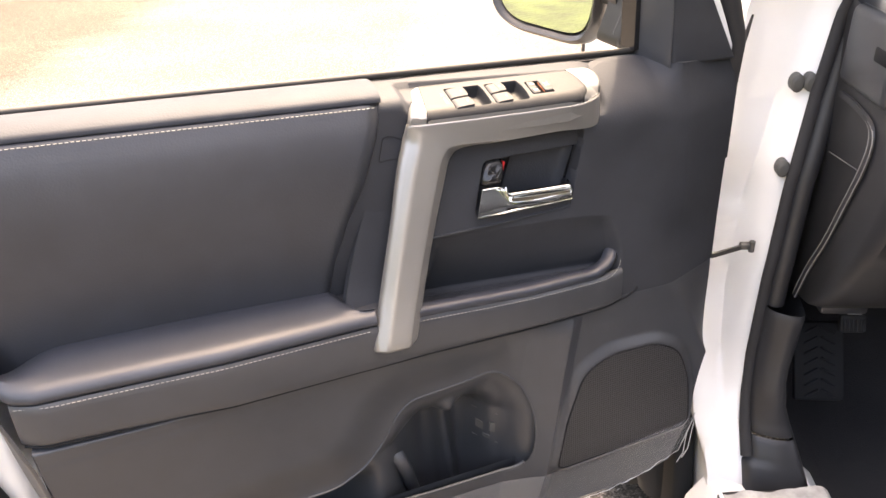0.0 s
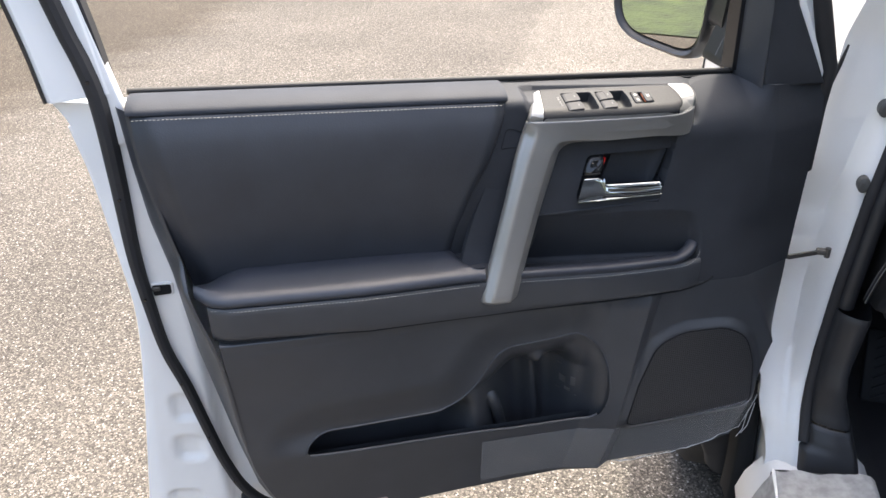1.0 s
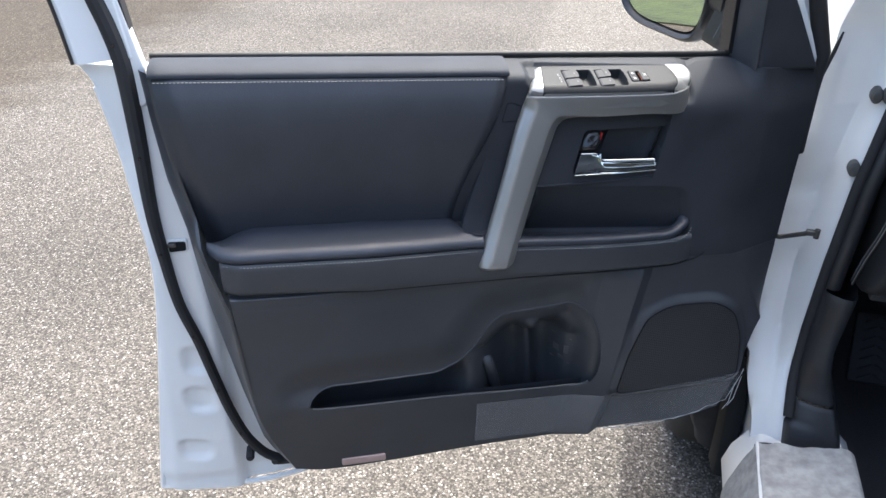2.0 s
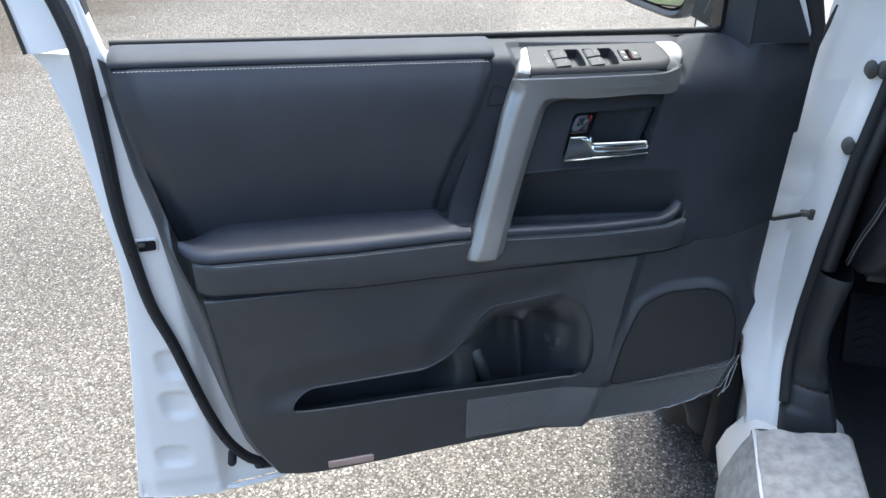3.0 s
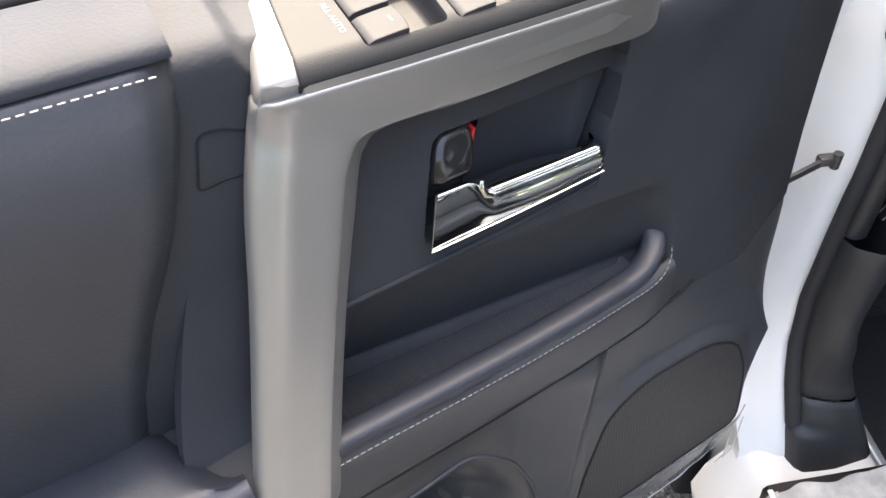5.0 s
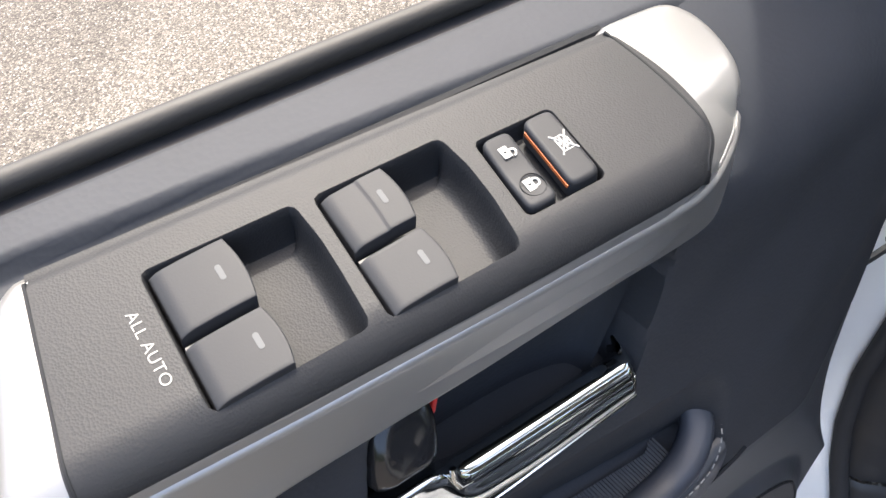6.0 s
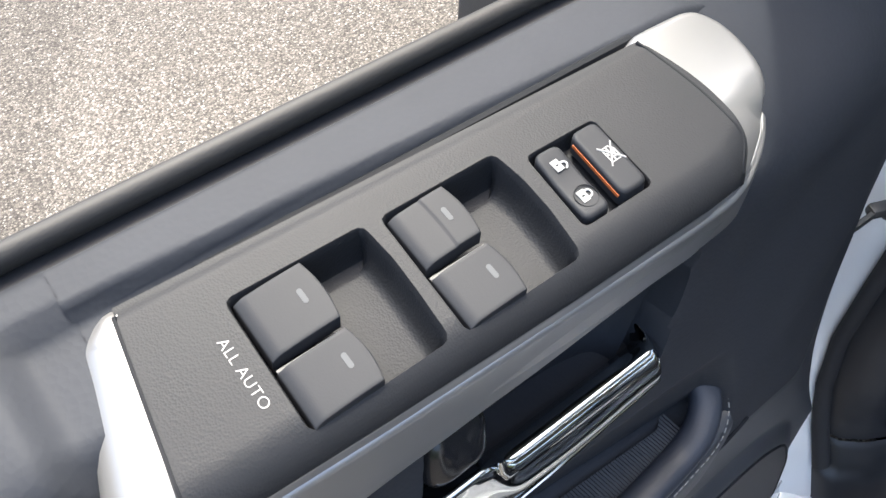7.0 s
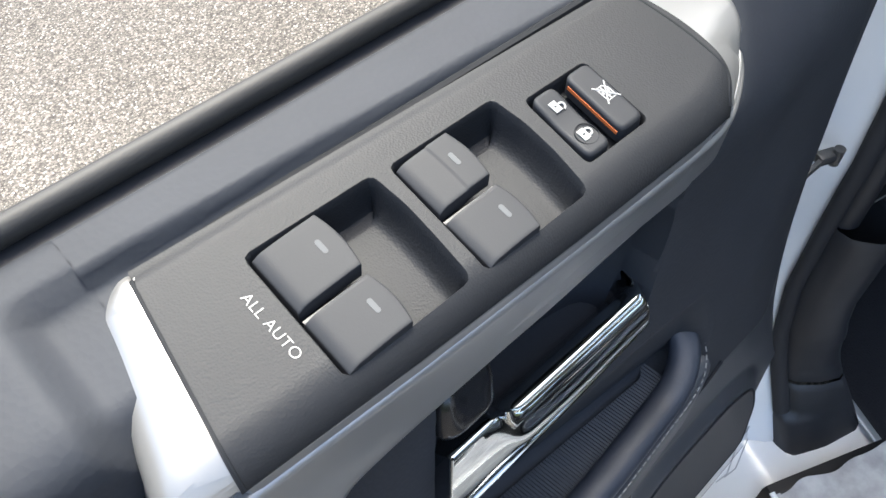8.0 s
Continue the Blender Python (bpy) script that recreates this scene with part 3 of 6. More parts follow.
stitches("stitching", [(-0.455, -0.0118, belt(-0.455) - 0.0128), (-0.2, -0.0118, belt(-0.2) - 0.0128), (-0.003, -0.0118, belt(0) - 0.0128)], 92, door)


# armrest: a padded ledge, its nose running the length of the door
def nose_y(x):
    return float(np.interp(x, [-0.42, -0.40, -0.38, -0.2, -0.04, 0.02, 0.10, 0.20, 0.27, 0.31], [-0.055, -0.076, -0.084, -0.088, -0.074, -0.067, -0.064, -0.059, -0.0530, -0.0445]))


def nose_z(x):
    return float(np.interp(x, [-0.42, -0.40, -0.2, -0.05, 0.02, 0.15, 0.25, 0.29, 0.31], [0.978, 0.975, 0.972, 0.965, 0.958, 0.947, 0.943, 0.944, 0.945]))


rows = []
for i in range(70):
    x = -0.4185 + 0.382 * i / 69
    y0, z0 = nose_y(x), nose_z(x)
    shrink = smooth(-0.4185, -0.35, x)
    yb = 0.004 - 0.03 * (1 - shrink)
    zb = z0 + 0.002 - 0.010 * (1 - shrink)
    close = float(smooth(-0.082, -0.040, x))
    yb, zb = yb + (y0 + 0.030 - yb) * close, zb - 0.012 * close
    prof = [(yb + 0.012, zb - 0.012), (yb, zb - 0.004), (yb * 0.6 + y0 * 0.4, zb + 0.003), (yb * 0.30 + y0 * 0.70, z0 + 0.0025), (y0 + 0.012, z0 + 0.0002), (y0 + 0.005, z0 - 0.0030), (y0 + 0.001, z0 - 0.0085), (y0 + 0.0005, z0 - 0.0130), (y0 + 0.004, z0 - 0.016)]
    rows.append([(x, p[0], p[1]) for p in spline(prof, 24)])
finish("armrest", *grid(rows), SHEENL, door, "padded black leather armrest", 60)
LIP = [(x, nose_y(x) + 0.0085, nose_z(x) - 0.0115) for x in np.linspace(-0.010, 0.250, 14)] + [(0.266, -0.0440, 0.9365), (0.279, -0.0370, 0.9420), (0.2865, -0.0270, 0.9470), (0.2880, -0.0150, 0.9500), (0.2880, 0.000, 0.9505)]
sweep("pull_lip", spline(LIP, 90), [(0.0090 * math.copysign(abs(math.cos(a)) ** 0.8, math.cos(a)), 0.0068 * math.copysign(abs(math.sin(a)) ** 0.8, math.sin(a))) for a in (2 * math.pi * k / 24 for k in range(24))], SHEENL, door, "padded black leather lip of the pull cup", angle=60)


def skirt_z(x):
    return float(np.interp(x, [-0.41, -0.25, -0.06, 0.012, 0.14, 0.26, 0.285, 0.302, 0.312, 0.320], [0.911, 0.906, 0.896, 0.8905, 0.884, 0.880, 0.8808, 0.8845, 0.8890, 0.8960]))


rows = []
for i in range(110):
    x = -0.402 + 0.696 * i / 109
    y0, z0 = nose_y(x), nose_z(x) - 0.016
    zs = skirt_z(x)
    rows.append([(x, p[0], p[1]) for p in spline([(y0 + 0.006, z0), (y0 - 0.001, z0 - 0.002), (y0 - 0.003, z0 * 0.5 + zs * 0.5), (y0 - 0.0025, zs + 0.003), (y0 + 0.002, zs + 0.0006), (y0 + 0.02, zs)], 16)])
sweep("skirt_joint", [(x, nose_y(x) - 0.0006 if x < 0.292 else float(panel(x, skirt_z(x))) - 0.0004, skirt_z(x) + 0.0002) for x in np.linspace(-0.400, 0.319, 120)], disc(0.0015, 6), DARK, door, "fine dark joint below the armrest", up=(0, 1, 0))
finish("armrest_skirt", *grid(rows), PLASTIC, door, "soft black plastic band below the armrest", 60)
line = [(x, nose_y(x) - 0.001, nose_z(x) - 0.0185) for x in np.linspace(-0.398, -0.045, 12)]
stitches("stitching", line, 74, door)
line = [(x, nose_y(x) - 0.001, nose_z(x) - 0.0195) for x in np.linspace(0.012, 0.268, 12)] + [(0.281, -0.0515, 0.9290), (0.291, -0.0450, 0.9355), (0.2965, -0.0370, 0.9415)]
stitches("stitching", line, 62, door)
def spacer_left(z):
    return float(np.interp(z, [0.925, 0.961, 1.0, 1.051, 1.10, 1.141, 1.162, 1.19], [-0.0755, -0.0680, -0.0590, -0.0430, -0.0200, -0.0045, 0.0022, 0.0055]))


def spacer_y(x, z):
    """Face of the trim beside the insert: flush with it above, hollowed behind the grip."""
    y = float(np.interp(z, [0.92, 0.96, 1.0, 1.05, 1.10, 1.125, 1.14, 1.16], [-0.004, -0.008, -0.012, -0.0145, -0.0115, -0.0090, -0.0075, -0.0055]))
    hollow = float(smooth(0.004, 0.040, x - 0.32 * (z - 1.06) - 0.0) * smooth(1.110, 1.050, z))
    return y + 0.022 * hollow


def band_z(x, y):
    """The flat top of the trim between the window seal and the silver bar."""
    return belt(x) - 0.0020 - 0.20 * (0.047 - y)


rows = []
for j in range(36):
    u = j / 35
    face = []
    for z in np.linspace(0.925, 1.160, 56):
        xl = spacer_left(z) - 0.006
        x = xl + (0.060 - 0.10 * max(1.10 - z, 0) - xl) * u
        sink = 0.015 * float(smooth(0.006, 0.036, x) * smooth(1.09, 1.15, z))
        face.append(Vector((x, spacer_y(x, z), z - sink)))
    x = -0.0010 + 0.0510 * u
    w = float(smooth(0.027, 0.038, x))
    for y, z in spline([(-0.0054, 1.1605), (-0.0045, 1.1680), (-0.0015, 1.1735), (0.0045, 1.1772), (0.0120, 1.1790), (0.026, 1.1816), (0.040, 1.1842), (0.047, 1.1853), (0.0515, 1.1830)], 24)[1:]:
        level = band_z(x, y) - 0.0060 * float(smooth(0.0365, 0.0335, y)) - 0.0030 * float(smooth(0.047, 0.0505, y)) - 1.5 * max(0.004 - y, 0)
        face.append(Vector((x, y, (z - 0.038 * x) * (1 - w) + level * w)))
    rows.append(face)
finish("spacer_trim", *grid(rows), TRIM, door, "soft black trim between the insert and the grip", 60)
rows = []
for x in np.linspace(0.0495, 0.286, 60):
    y1 = 0.0345 - 0.0547 * (max(x, 0.058) - 0.056)
    rows.append([(x, y, band_z(x, y) - 0.0060 * float(smooth(y1 + 0.002, y1 - 0.001, y)) - 0.0030 * float(smooth(0.047, 0.0505, y)) - 0.004 * float(smooth(0.262, 0.285, x))) for y in np.linspace(0.0515, y1 - 0.014, 26)])
finish("sill_band", *grid(rows), TRIM, door, "flat black trim along the window seal", 60)
def on_spacer(pts, r, n):
    return [(p.x, spacer_y(p.x, p.y) - 0.0002, p.y - 0.015 * float(smooth(0.006, 0.036, p.x) * smooth(1.09, 1.15, p.y))) for p in corners(pts, r, n)]


CAPLINE = on_spacer([(-0.0040, 1.1130), (0.0260, 1.1160), (0.0330, 1.1450), (0.0030, 1.1385)], 0.003, 48)
sweep("cover_cap", CAPLINE + CAPLINE[:1], disc(0.0007, 5), DARK, door, "square outline of the screw cover", up=(0, 1, 0))
rows = [[(x, y + 0.10 * max(x + 0.03, 0), z) for y, z in spline([(0.010, 0.9600), (-0.020, 0.9585), (-0.050, 0.9560), (-0.066, 0.9520), (-0.0725, 0.9440), (-0.073, 0.905)], 20)] for x in np.linspace(-0.078, 0.014, 16)]
finish("ledge_trim", *grid(rows), TRIM, door, "small black ledge at the armrest's end", 60)


# silver pull: top bar round the switches and a slanting grip
def top_plane(y):
    return 1.170 + 0.22 * y


def lip_y(x):
    """Front edge of the switch panel, where its rolled edge meets the silver."""
    return np.interp(x, [0.02, 0.048, 0.10, 0.16, 0.215, 0.228, 0.236, 0.245, 0.256], [-0.0245, -0.0262, -0.0297, -0.0328, -0.0348, -0.0345, -0.0320, -0.0265, -0.0180])


ROLL, FALL = 0.0115, 0.0105


def rolled(x, y):
    """Height of the pull's top: a tilted plane that rolls over at its front edge."""
    e = np.clip((np.asarray(y, float) - lip_y(x)) / ROLL, 0, 1)
    return top_plane(y) - FALL * (1 - np.sqrt(np.clip(1 - (1 - e) ** 2, 0, 1)))


BAR = corners([(0.0560, 0.0345), (0.0440, 0.0310), (0.0412, 0.0192), (0.0380, 0.0088), (0.0338, -0.0043), (0.0270, -0.0252), (0.050, -0.0268), (0.100, -0.0302), (0.160, -0.0333), (0.215, -0.0353), (0.2370, -0.0348), (0.2595, -0.0230), (0.2685, -0.006), (0.2705, 0.0110), (0.2650, 0.0225), (0.2500, 0.0240), (0.1276, 0.0290)], 0.009, 240)


PANEL_EDGE = corners([(0.0592, 0.0305), (0.0560, 0.0093), (0.0500, -0.018), (0.0482, -0.0256), (0.100, -0.0292), (0.160, -0.0323), (0.215, -0.0343), (0.2318, -0.0322), (0.2372, -0.0163), (0.2388, -0.0003), (0.2370, 0.0190), (0.130, 0.0255)], 0.003, 300)


def bar_body():
    """The silver rim round the switch panel, with a skirt that the front strip covers on two sides."""
    n = len(BAR)
    nor = []
    area = sum(BAR[i - 1].x * BAR[i].y - BAR[i].x * BAR[i - 1].y for i in range(n))
    s = 1 if area > 0 else -1
    for i in range(n):
        d = (BAR[(i + 1) % n] - BAR[i - 1]).normalized()
        nor.append(Vector((-d.y, d.x)) * s)
    r = 0.0045
    levels = [(0.014, 0.0340), (0.009, 0.0330), (0.0045, 0.030), (0.0, 0.0215)]
    levels += [(r * (1 - math.cos(a)), r * (1 - math.sin(a))) for a in (math.pi / 2 * k / 6 for k in range(7))]
    levels += [("half", 0.0), (None, 0.0), (None, 0.022)]
    verts, faces = [], []
    under = [Vector(p) for p in PANEL_EDGE]
    for inset, drop in levels:
        for p, m in zip(BAR, nor):
            near = min(under, key=lambda e: (e - p).length)
            fore = float(smooth(0.004, 0.0, p.y - float(lip_y(p.x))))
            broad = 1 + 1.7 * float(smooth(0.062, 0.044, p.x)) * (1 - fore)
            thin = (1 - 0.85 * fore) * broad
            if inset is None:
                q = near
            elif inset == "half":
                q = (near + p + m * r * thin) / 2
            else:
                q = p + m * (inset * (thin if drop < 0.0046 else 1) + 0.0024 * fore)
            k = max(drop - 3 * r, 0) if inset not in (None, "half") else 0
            if k > 0:
                q = q + m * (0.004 * fore)
            rear = float(smooth(0.016, 0.020, p.y)) * float(smooth(0.056, 0.064, p.x)) * float(smooth(0.240, 0.232, p.x))
            d = drop + 0.005 * rear if drop > 0.0046 or inset in (None, "half") else drop * thin + 0.005 * rear
            verts.append(Vector((q.x - 0.36 * min(k, 0.013) * float(smooth(0.075, 0.035, q.x)), q.y, float(rolled(q.x, max(q.y, float(lip_y(q.x))))) - d)))
    for j in range(len(levels) - 1):
        faces += [(j * n + i, j * n + (i + 1) % n, (j + 1) * n + (i + 1) % n, (j + 1) * n + i) for i in range(n)]
    return finish("pull_bar", verts, faces, SILVER, door, "satin silver bar round the window switches", 45)


bar_body()


def pieces(pts, n):
    """n points on each span of a smooth curve through pts."""
    P = [Vector(p) for p in pts]
    out = []
    for i in range(len(P) - 1):
        b, c = P[i], P[i + 1]
        a = P[i - 1] if i else b * 2 - c
        d = P[i + 2] if i + 2 < len(P) else c * 2 - b
        for s in range(n):
            t = s / n
            out.append(0.5 * ((2 * b) + (c - a) * t + (2 * a - 5 * b + 4 * c - d) * t * t + (3 * b - a - 3 * c + d) * t ** 3))
    return out + [P[-1]]


def grip():
    """The front of the bar turning by a fillet into the slanting leg: a broad face and a bevel towards the handle."""
    outer = [(x, y, float(rolled(x, y)) - 0.0006) for x, y in ((0.2612, -0.0190), (0.2550, -0.0240), (0.2460, -0.0292), (0.2330, -0.0343), (0.215, -0.0354), (0.160, -0.0334), (0.100, -0.0303), (0.060, -0.0275), (0.0380, -0.0262))]
    outer += [(0.0285, -0.0255, 1.1520), (0.0245, -0.0275, 1.1400), (0.0192, -0.0310, 1.126), (0.0110, -0.0370, 1.103), (-0.0045, -0.0520, 1.050), (-0.0265, -0.0705, 0.980), (-0.0450, -0.0895, 0.924)]
    inner = [(0.2630, -0.0195, 1.1225), (0.2570, -0.0240, 1.1200), (0.2470, -0.0275, 1.1185), (0.2300, -0.0285, 1.1190), (0.205, -0.0290, 1.1210), (0.160, -0.0290, 1.1208),
             (0.120, -0.0292, 1.1206), (0.104, -0.0298, 1.1202), (0.0925, -0.0308, 1.1185), (0.0835, -0.0322, 1.1155), (0.0775, -0.0340, 1.1110), (0.0720, -0.0362, 1.1045), (0.0642, -0.0405, 1.0820), (0.0460, -0.0520, 1.0300), (0.0250, -0.0710, 0.9700), (0.0085, -0.0890, 0.9240)]
    A, B = pieces(outer, 6), pieces(inner, 6)
    f_roll, v_roll = (0.0, 0.015, 0.06, 0.20, 0.26, 1.0), (0.0150, 0.0090, 0.0055, 0.0012, 0.0, 0.0)
    f_cham, v_cham = (0.0, 0.70, 0.745, 0.79, 0.97, 1.0), (0.0, 0.0, 0.0006, 0.0030, 0.0125, 0.0150)
    steps = (0.0, 0.015, 0.035, 0.06, 0.11, 0.16, 0.20, 0.26, 0.34, 0.45, 0.60, 0.70, 0.72, 0.745, 0.765, 0.79, 0.88, 0.95, 0.97, 0.985, 1.0)
    rows = []
    for i, (o, q) in enumerate(zip(A, B)):
        s = i / 6
        leg = float(smooth(8.0, 10.5, s))
        w = float(smooth(5.0, 10.0, s))
        row = [(o.x + 0.006 * leg, o.y + 0.008 + 0.022 * leg, o.z - 0.001 * (1 - leg))]
        for f in steps:
            g = 1 - (1 - f) * (w + (1 - w) * 0.25) if f > 0.7 else f / 0.7 * (1 - 0.3 * (w + (1 - w) * 0.25))
            p = o.lerp(q, g)
            row.append((p.x, p.y - 0.0006 * (1 - leg) * math.sin(math.pi * g) + (1 - leg) * float(np.interp(f, (0.0, 0.015, 0.035, 0.06), (0.0016, 0.0006, 0.0001, 0.0))) + leg * float(np.interp(f, f_roll, v_roll)) + w * float(np.interp(f, f_cham, v_cham)), p.z))
        row.append((q.x, q.y + 0.040, q.z - 0.001))
        rows.append(row)
    last = [Vector(p) for p in rows[-1]]
    mid = (last[1] + last[-2]) / 2
    for k, dy, dz in ((0.985, 0.0012, -0.0035), (0.95, 0.0045, -0.0060), (0.90, 0.012, -0.0070), (0.88, 0.030, -0.0070)):
        rows.append([(mid.x + (p.x - mid.x) * k, p.y + dy, p.z + dz) for p in last])
    finish("grip", *grid(rows), SILVER, door, "satin silver grip", 42)


grip()

# dark joints beside the switch panel, and a dark tube painting shade behind the bar
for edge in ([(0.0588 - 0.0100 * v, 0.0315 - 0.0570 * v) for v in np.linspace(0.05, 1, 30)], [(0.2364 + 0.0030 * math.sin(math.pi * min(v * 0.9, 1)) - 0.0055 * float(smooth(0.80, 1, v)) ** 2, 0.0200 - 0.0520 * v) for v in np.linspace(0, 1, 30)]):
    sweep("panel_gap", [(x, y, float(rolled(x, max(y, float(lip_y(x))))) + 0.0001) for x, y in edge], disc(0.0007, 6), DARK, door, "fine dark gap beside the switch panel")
gap = sorted((p for p in BAR if p.y > 0.024 and 0.062 < p.x < 0.240), key=lambda p: math.atan2(p.x - 0.15, p.y + 0.06))
sweep("bar_gap_shade", [(0.15 + (p.x - 0.15) * 1.008, p.y + 0.0012 * float(smooth(0.0, 0.02, p.y)), top_plane(p.y) - 0.0046) for p in gap], disc(0.0020, 8), DARK, door, "dark tube painting shade into the gap behind the silver bar")

# black switch panel in the bar's top, with three sunk wells
def panel_top(X, Y):
    lift = rolled(X, np.maximum(Y, lip_y(X))) + 0.0006
    return lift - 0.0012 * smooth(0.0265, 0.0310, Y + 0.058 * (X - 0.058))


WELLS = [[(0.0826, 0.0167), (0.1237, 0.0147), (0.1247, 0.0020), (0.1243, -0.0088), (0.1232, -0.0242), (0.0818, -0.0230)],
         [(0.1294, 0.0139), (0.1688, 0.0125), (0.1703, 0.0010), (0.1700, -0.0110), (0.1679, -0.0262), (0.1283, -0.0250)],
         [(0.1763, 0.0062), (0.2022, 0.0050), (0.2012, -0.0214), (0.1747, -0.0206)]]


def well_cutter(pts, deep, wall, foot):
    """A closed body that cuts one well: a rounded rim, steep sides, and a wide hollow foot along its far side."""
    out = corners(pts, 0.0022, 96)
    n = len(out)
    area = sum(out[i - 1].x * out[i].y - out[i].x * out[i - 1].y for i in range(n))
    nor = []
    for i in range(n):
        d = (out[(i + 1) % n] - out[i - 1]).normalized()
        nor.append(Vector((-d.y, d.x)) * (1 if area > 0 else -1))
    levels = [(-0.0012, 0.004), (-0.0009, 0.0006), (-0.0004, 0.0001), (0.0, -0.0005), (0.15, -0.30 * deep), (0.35, -0.60 * deep), (0.60, -0.82 * deep), (0.85, -0.95 * deep), (1.2, -deep)]
    verts, faces = [], []
    for inset, dz in levels:
        for p, m in zip(out, nor):
            far = float(smooth(-0.5, -0.95, m.x))
            k = inset if inset <= 0 else inset * (wall + foot * far)
            q = p + m * k
            low = float(panel_top(p.x, p.y)) if dz > -0.001 else top_plane(q.y) + 0.0006
            verts.append((q.x, q.y, low + dz))
    for j in range(len(levels) - 1):
        faces += [(j * n + i, j * n + (i + 1) % n, (j + 1) * n + (i + 1) % n, (j + 1) * n + i) for i in range(n)]
    faces += [tuple(range(n)), tuple(range(len(verts) - n, len(verts)))]
    return verts, faces


def solid(name, verts, faces):
    me = bpy.data.meshes.new(name)
    me.from_pydata([tuple(v) for v in verts], [], faces)
    bm = bmesh.new()
    bm.from_mesh(me)
    bmesh.ops.recalc_face_normals(bm, faces=bm.faces)
    bm.to_mesh(me)
    bm.free()
    ob = bpy.data.objects.new(name, me)
    scene.collection.objects.link(ob)
    return ob


def switch_panel():
    nu, nv = 150, 64
    u, v = np.linspace(0, 1, nu)[None, :], np.linspace(0, 1, nv)[:, None]
    v = 1 - (1 - v) ** 1.35
    XL = 0.0590 - 0.0112 * v
    XR = 0.2368 + 0.0052 * np.sin(np.pi * np.clip(v * 0.95, 0, 1)) - 0.0050 * smooth(0.80, 1, v) ** 2
    X = XL + (XR - XL) * u
    back = 0.0318 - 0.0620 * (X - 0.0575)
    fore = lip_y(np.minimum(X, 0.231)) + 0.0004
    Y = back + (fore - back) * v
    Z = panel_top(X, Y)
    verts, faces = grid([[(X[j, i], Y[j, i], Z[j, i]) for i in range(nu)] for j in range(nv)], (0, 0.008, -0.018))
    faces.append(tuple(range(nu * nv, len(verts))))
    body = solid("panel_body", verts, faces)
    tools = [solid("well", *well_cutter(p, d, w, f)) for p, d, w, f in zip(WELLS, (0.0125, 0.0125, 0.006), (0.0008, 0.0008, 0.0006), (0.0042, 0.0042, 0.0))]
    for t in tools:
        m = body.modifiers.new("well", "BOOLEAN")
        m.operation, m.solver, m.object = "DIFFERENCE", "EXACT", t
    me = bpy.data.meshes.new_from_object(body.evaluated_get(bpy.context.evaluated_depsgraph_get()))
    for t in [body] + tools:
        bpy.data.objects.remove(t)
    me.name = "switch_panel"
    me.materials.clear()
    return dress("switch_panel", me, SWITCHP, door, "grained black window switch panel", 42)


switch_panel()
console = door


def cap_top(x, y, x0, x1, ridge):
    u = np.clip((x - x0) / (x1 - x0), 0, 1)
    z = top_plane(y) + 0.0004 + 0.0013 * math.sin(1.5 * u) - 0.0012 * max(0.0, 0.20 - u) ** 2 / 0.04
    return z + (0.00035 * float(smooth(0.575, 0.590, u)) if ridge else 0)


def keycap(x0, x1, ya, yb, parent, ridge=False):
    """One rocker cap: flush with the panel, gently arched, its finger edge bowed and crisp, with a flush pale marker."""
    nu, nv, e = 40, 20, 0.00035
    rows = []
    us = [0, e * 0.3, e] + [e + (x1 - x0 - 2 * e) * i / (nu - 1) for i in range(1, nu)] + [x1 - x0 - e * 0.3, x1 - x0]
    vs = [0, e * 0.3, e] + [e + (ya - yb - 2 * e) * j / (nv - 1) for j in range(1, nv)] + [ya - yb - e * 0.3, ya - yb]
    for b in vs:
        row = []
        for a in us:
            u, v = a / (x1 - x0), b / (ya - yb)
            x = x0 + a + 0.0013 * (1 - (2 * v - 1) ** 2) * u ** 2
            y = ya - b - 0.0007 * u
            near = min(a, x1 - x0 - a, b, ya - yb - b)
            drop = e * (1 - math.sqrt(max(0.0, 1 - (1 - min(near / e, 1)) ** 2)))
            row.append((x, y, cap_top(x0 + a, y, x0, x1, ridge) - drop))
        rows.append(row)
    cap = finish("window_switch", *grid(rows, (-0.0006, 0, -0.0042)), KEYCAP, parent, "matt black window switch", angle=50)
    cx, cy = x0 + (x1 - x0) * 0.775, (ya + yb) / 2 + 0.0002
    ring = []
    for k in range(28):
        a = 2 * math.pi * k / 28
        ring.append((cx + 0.00078 * math.cos(a), cy + 0.00078 * math.sin(a) + math.copysign(0.0015, math.sin(a) + 1e-9)))
    bm = bmesh.new()
    hi = [bm.verts.new((x, y, cap_top(x, y, x0, x1, ridge) + 0.00006)) for x, y in ring]
    lo = [bm.verts.new((x, y, cap_top(x, y, x0, x1, ridge) - 0.0004)) for x, y in ring]
    bm.faces.new(hi)
    for k in range(28):
        bm.faces.new((lo[k], lo[(k + 1) % 28], hi[(k + 1) % 28], hi[k]))
    part("marker", bm, LENS, parent, "pale grey marker")
    return cap


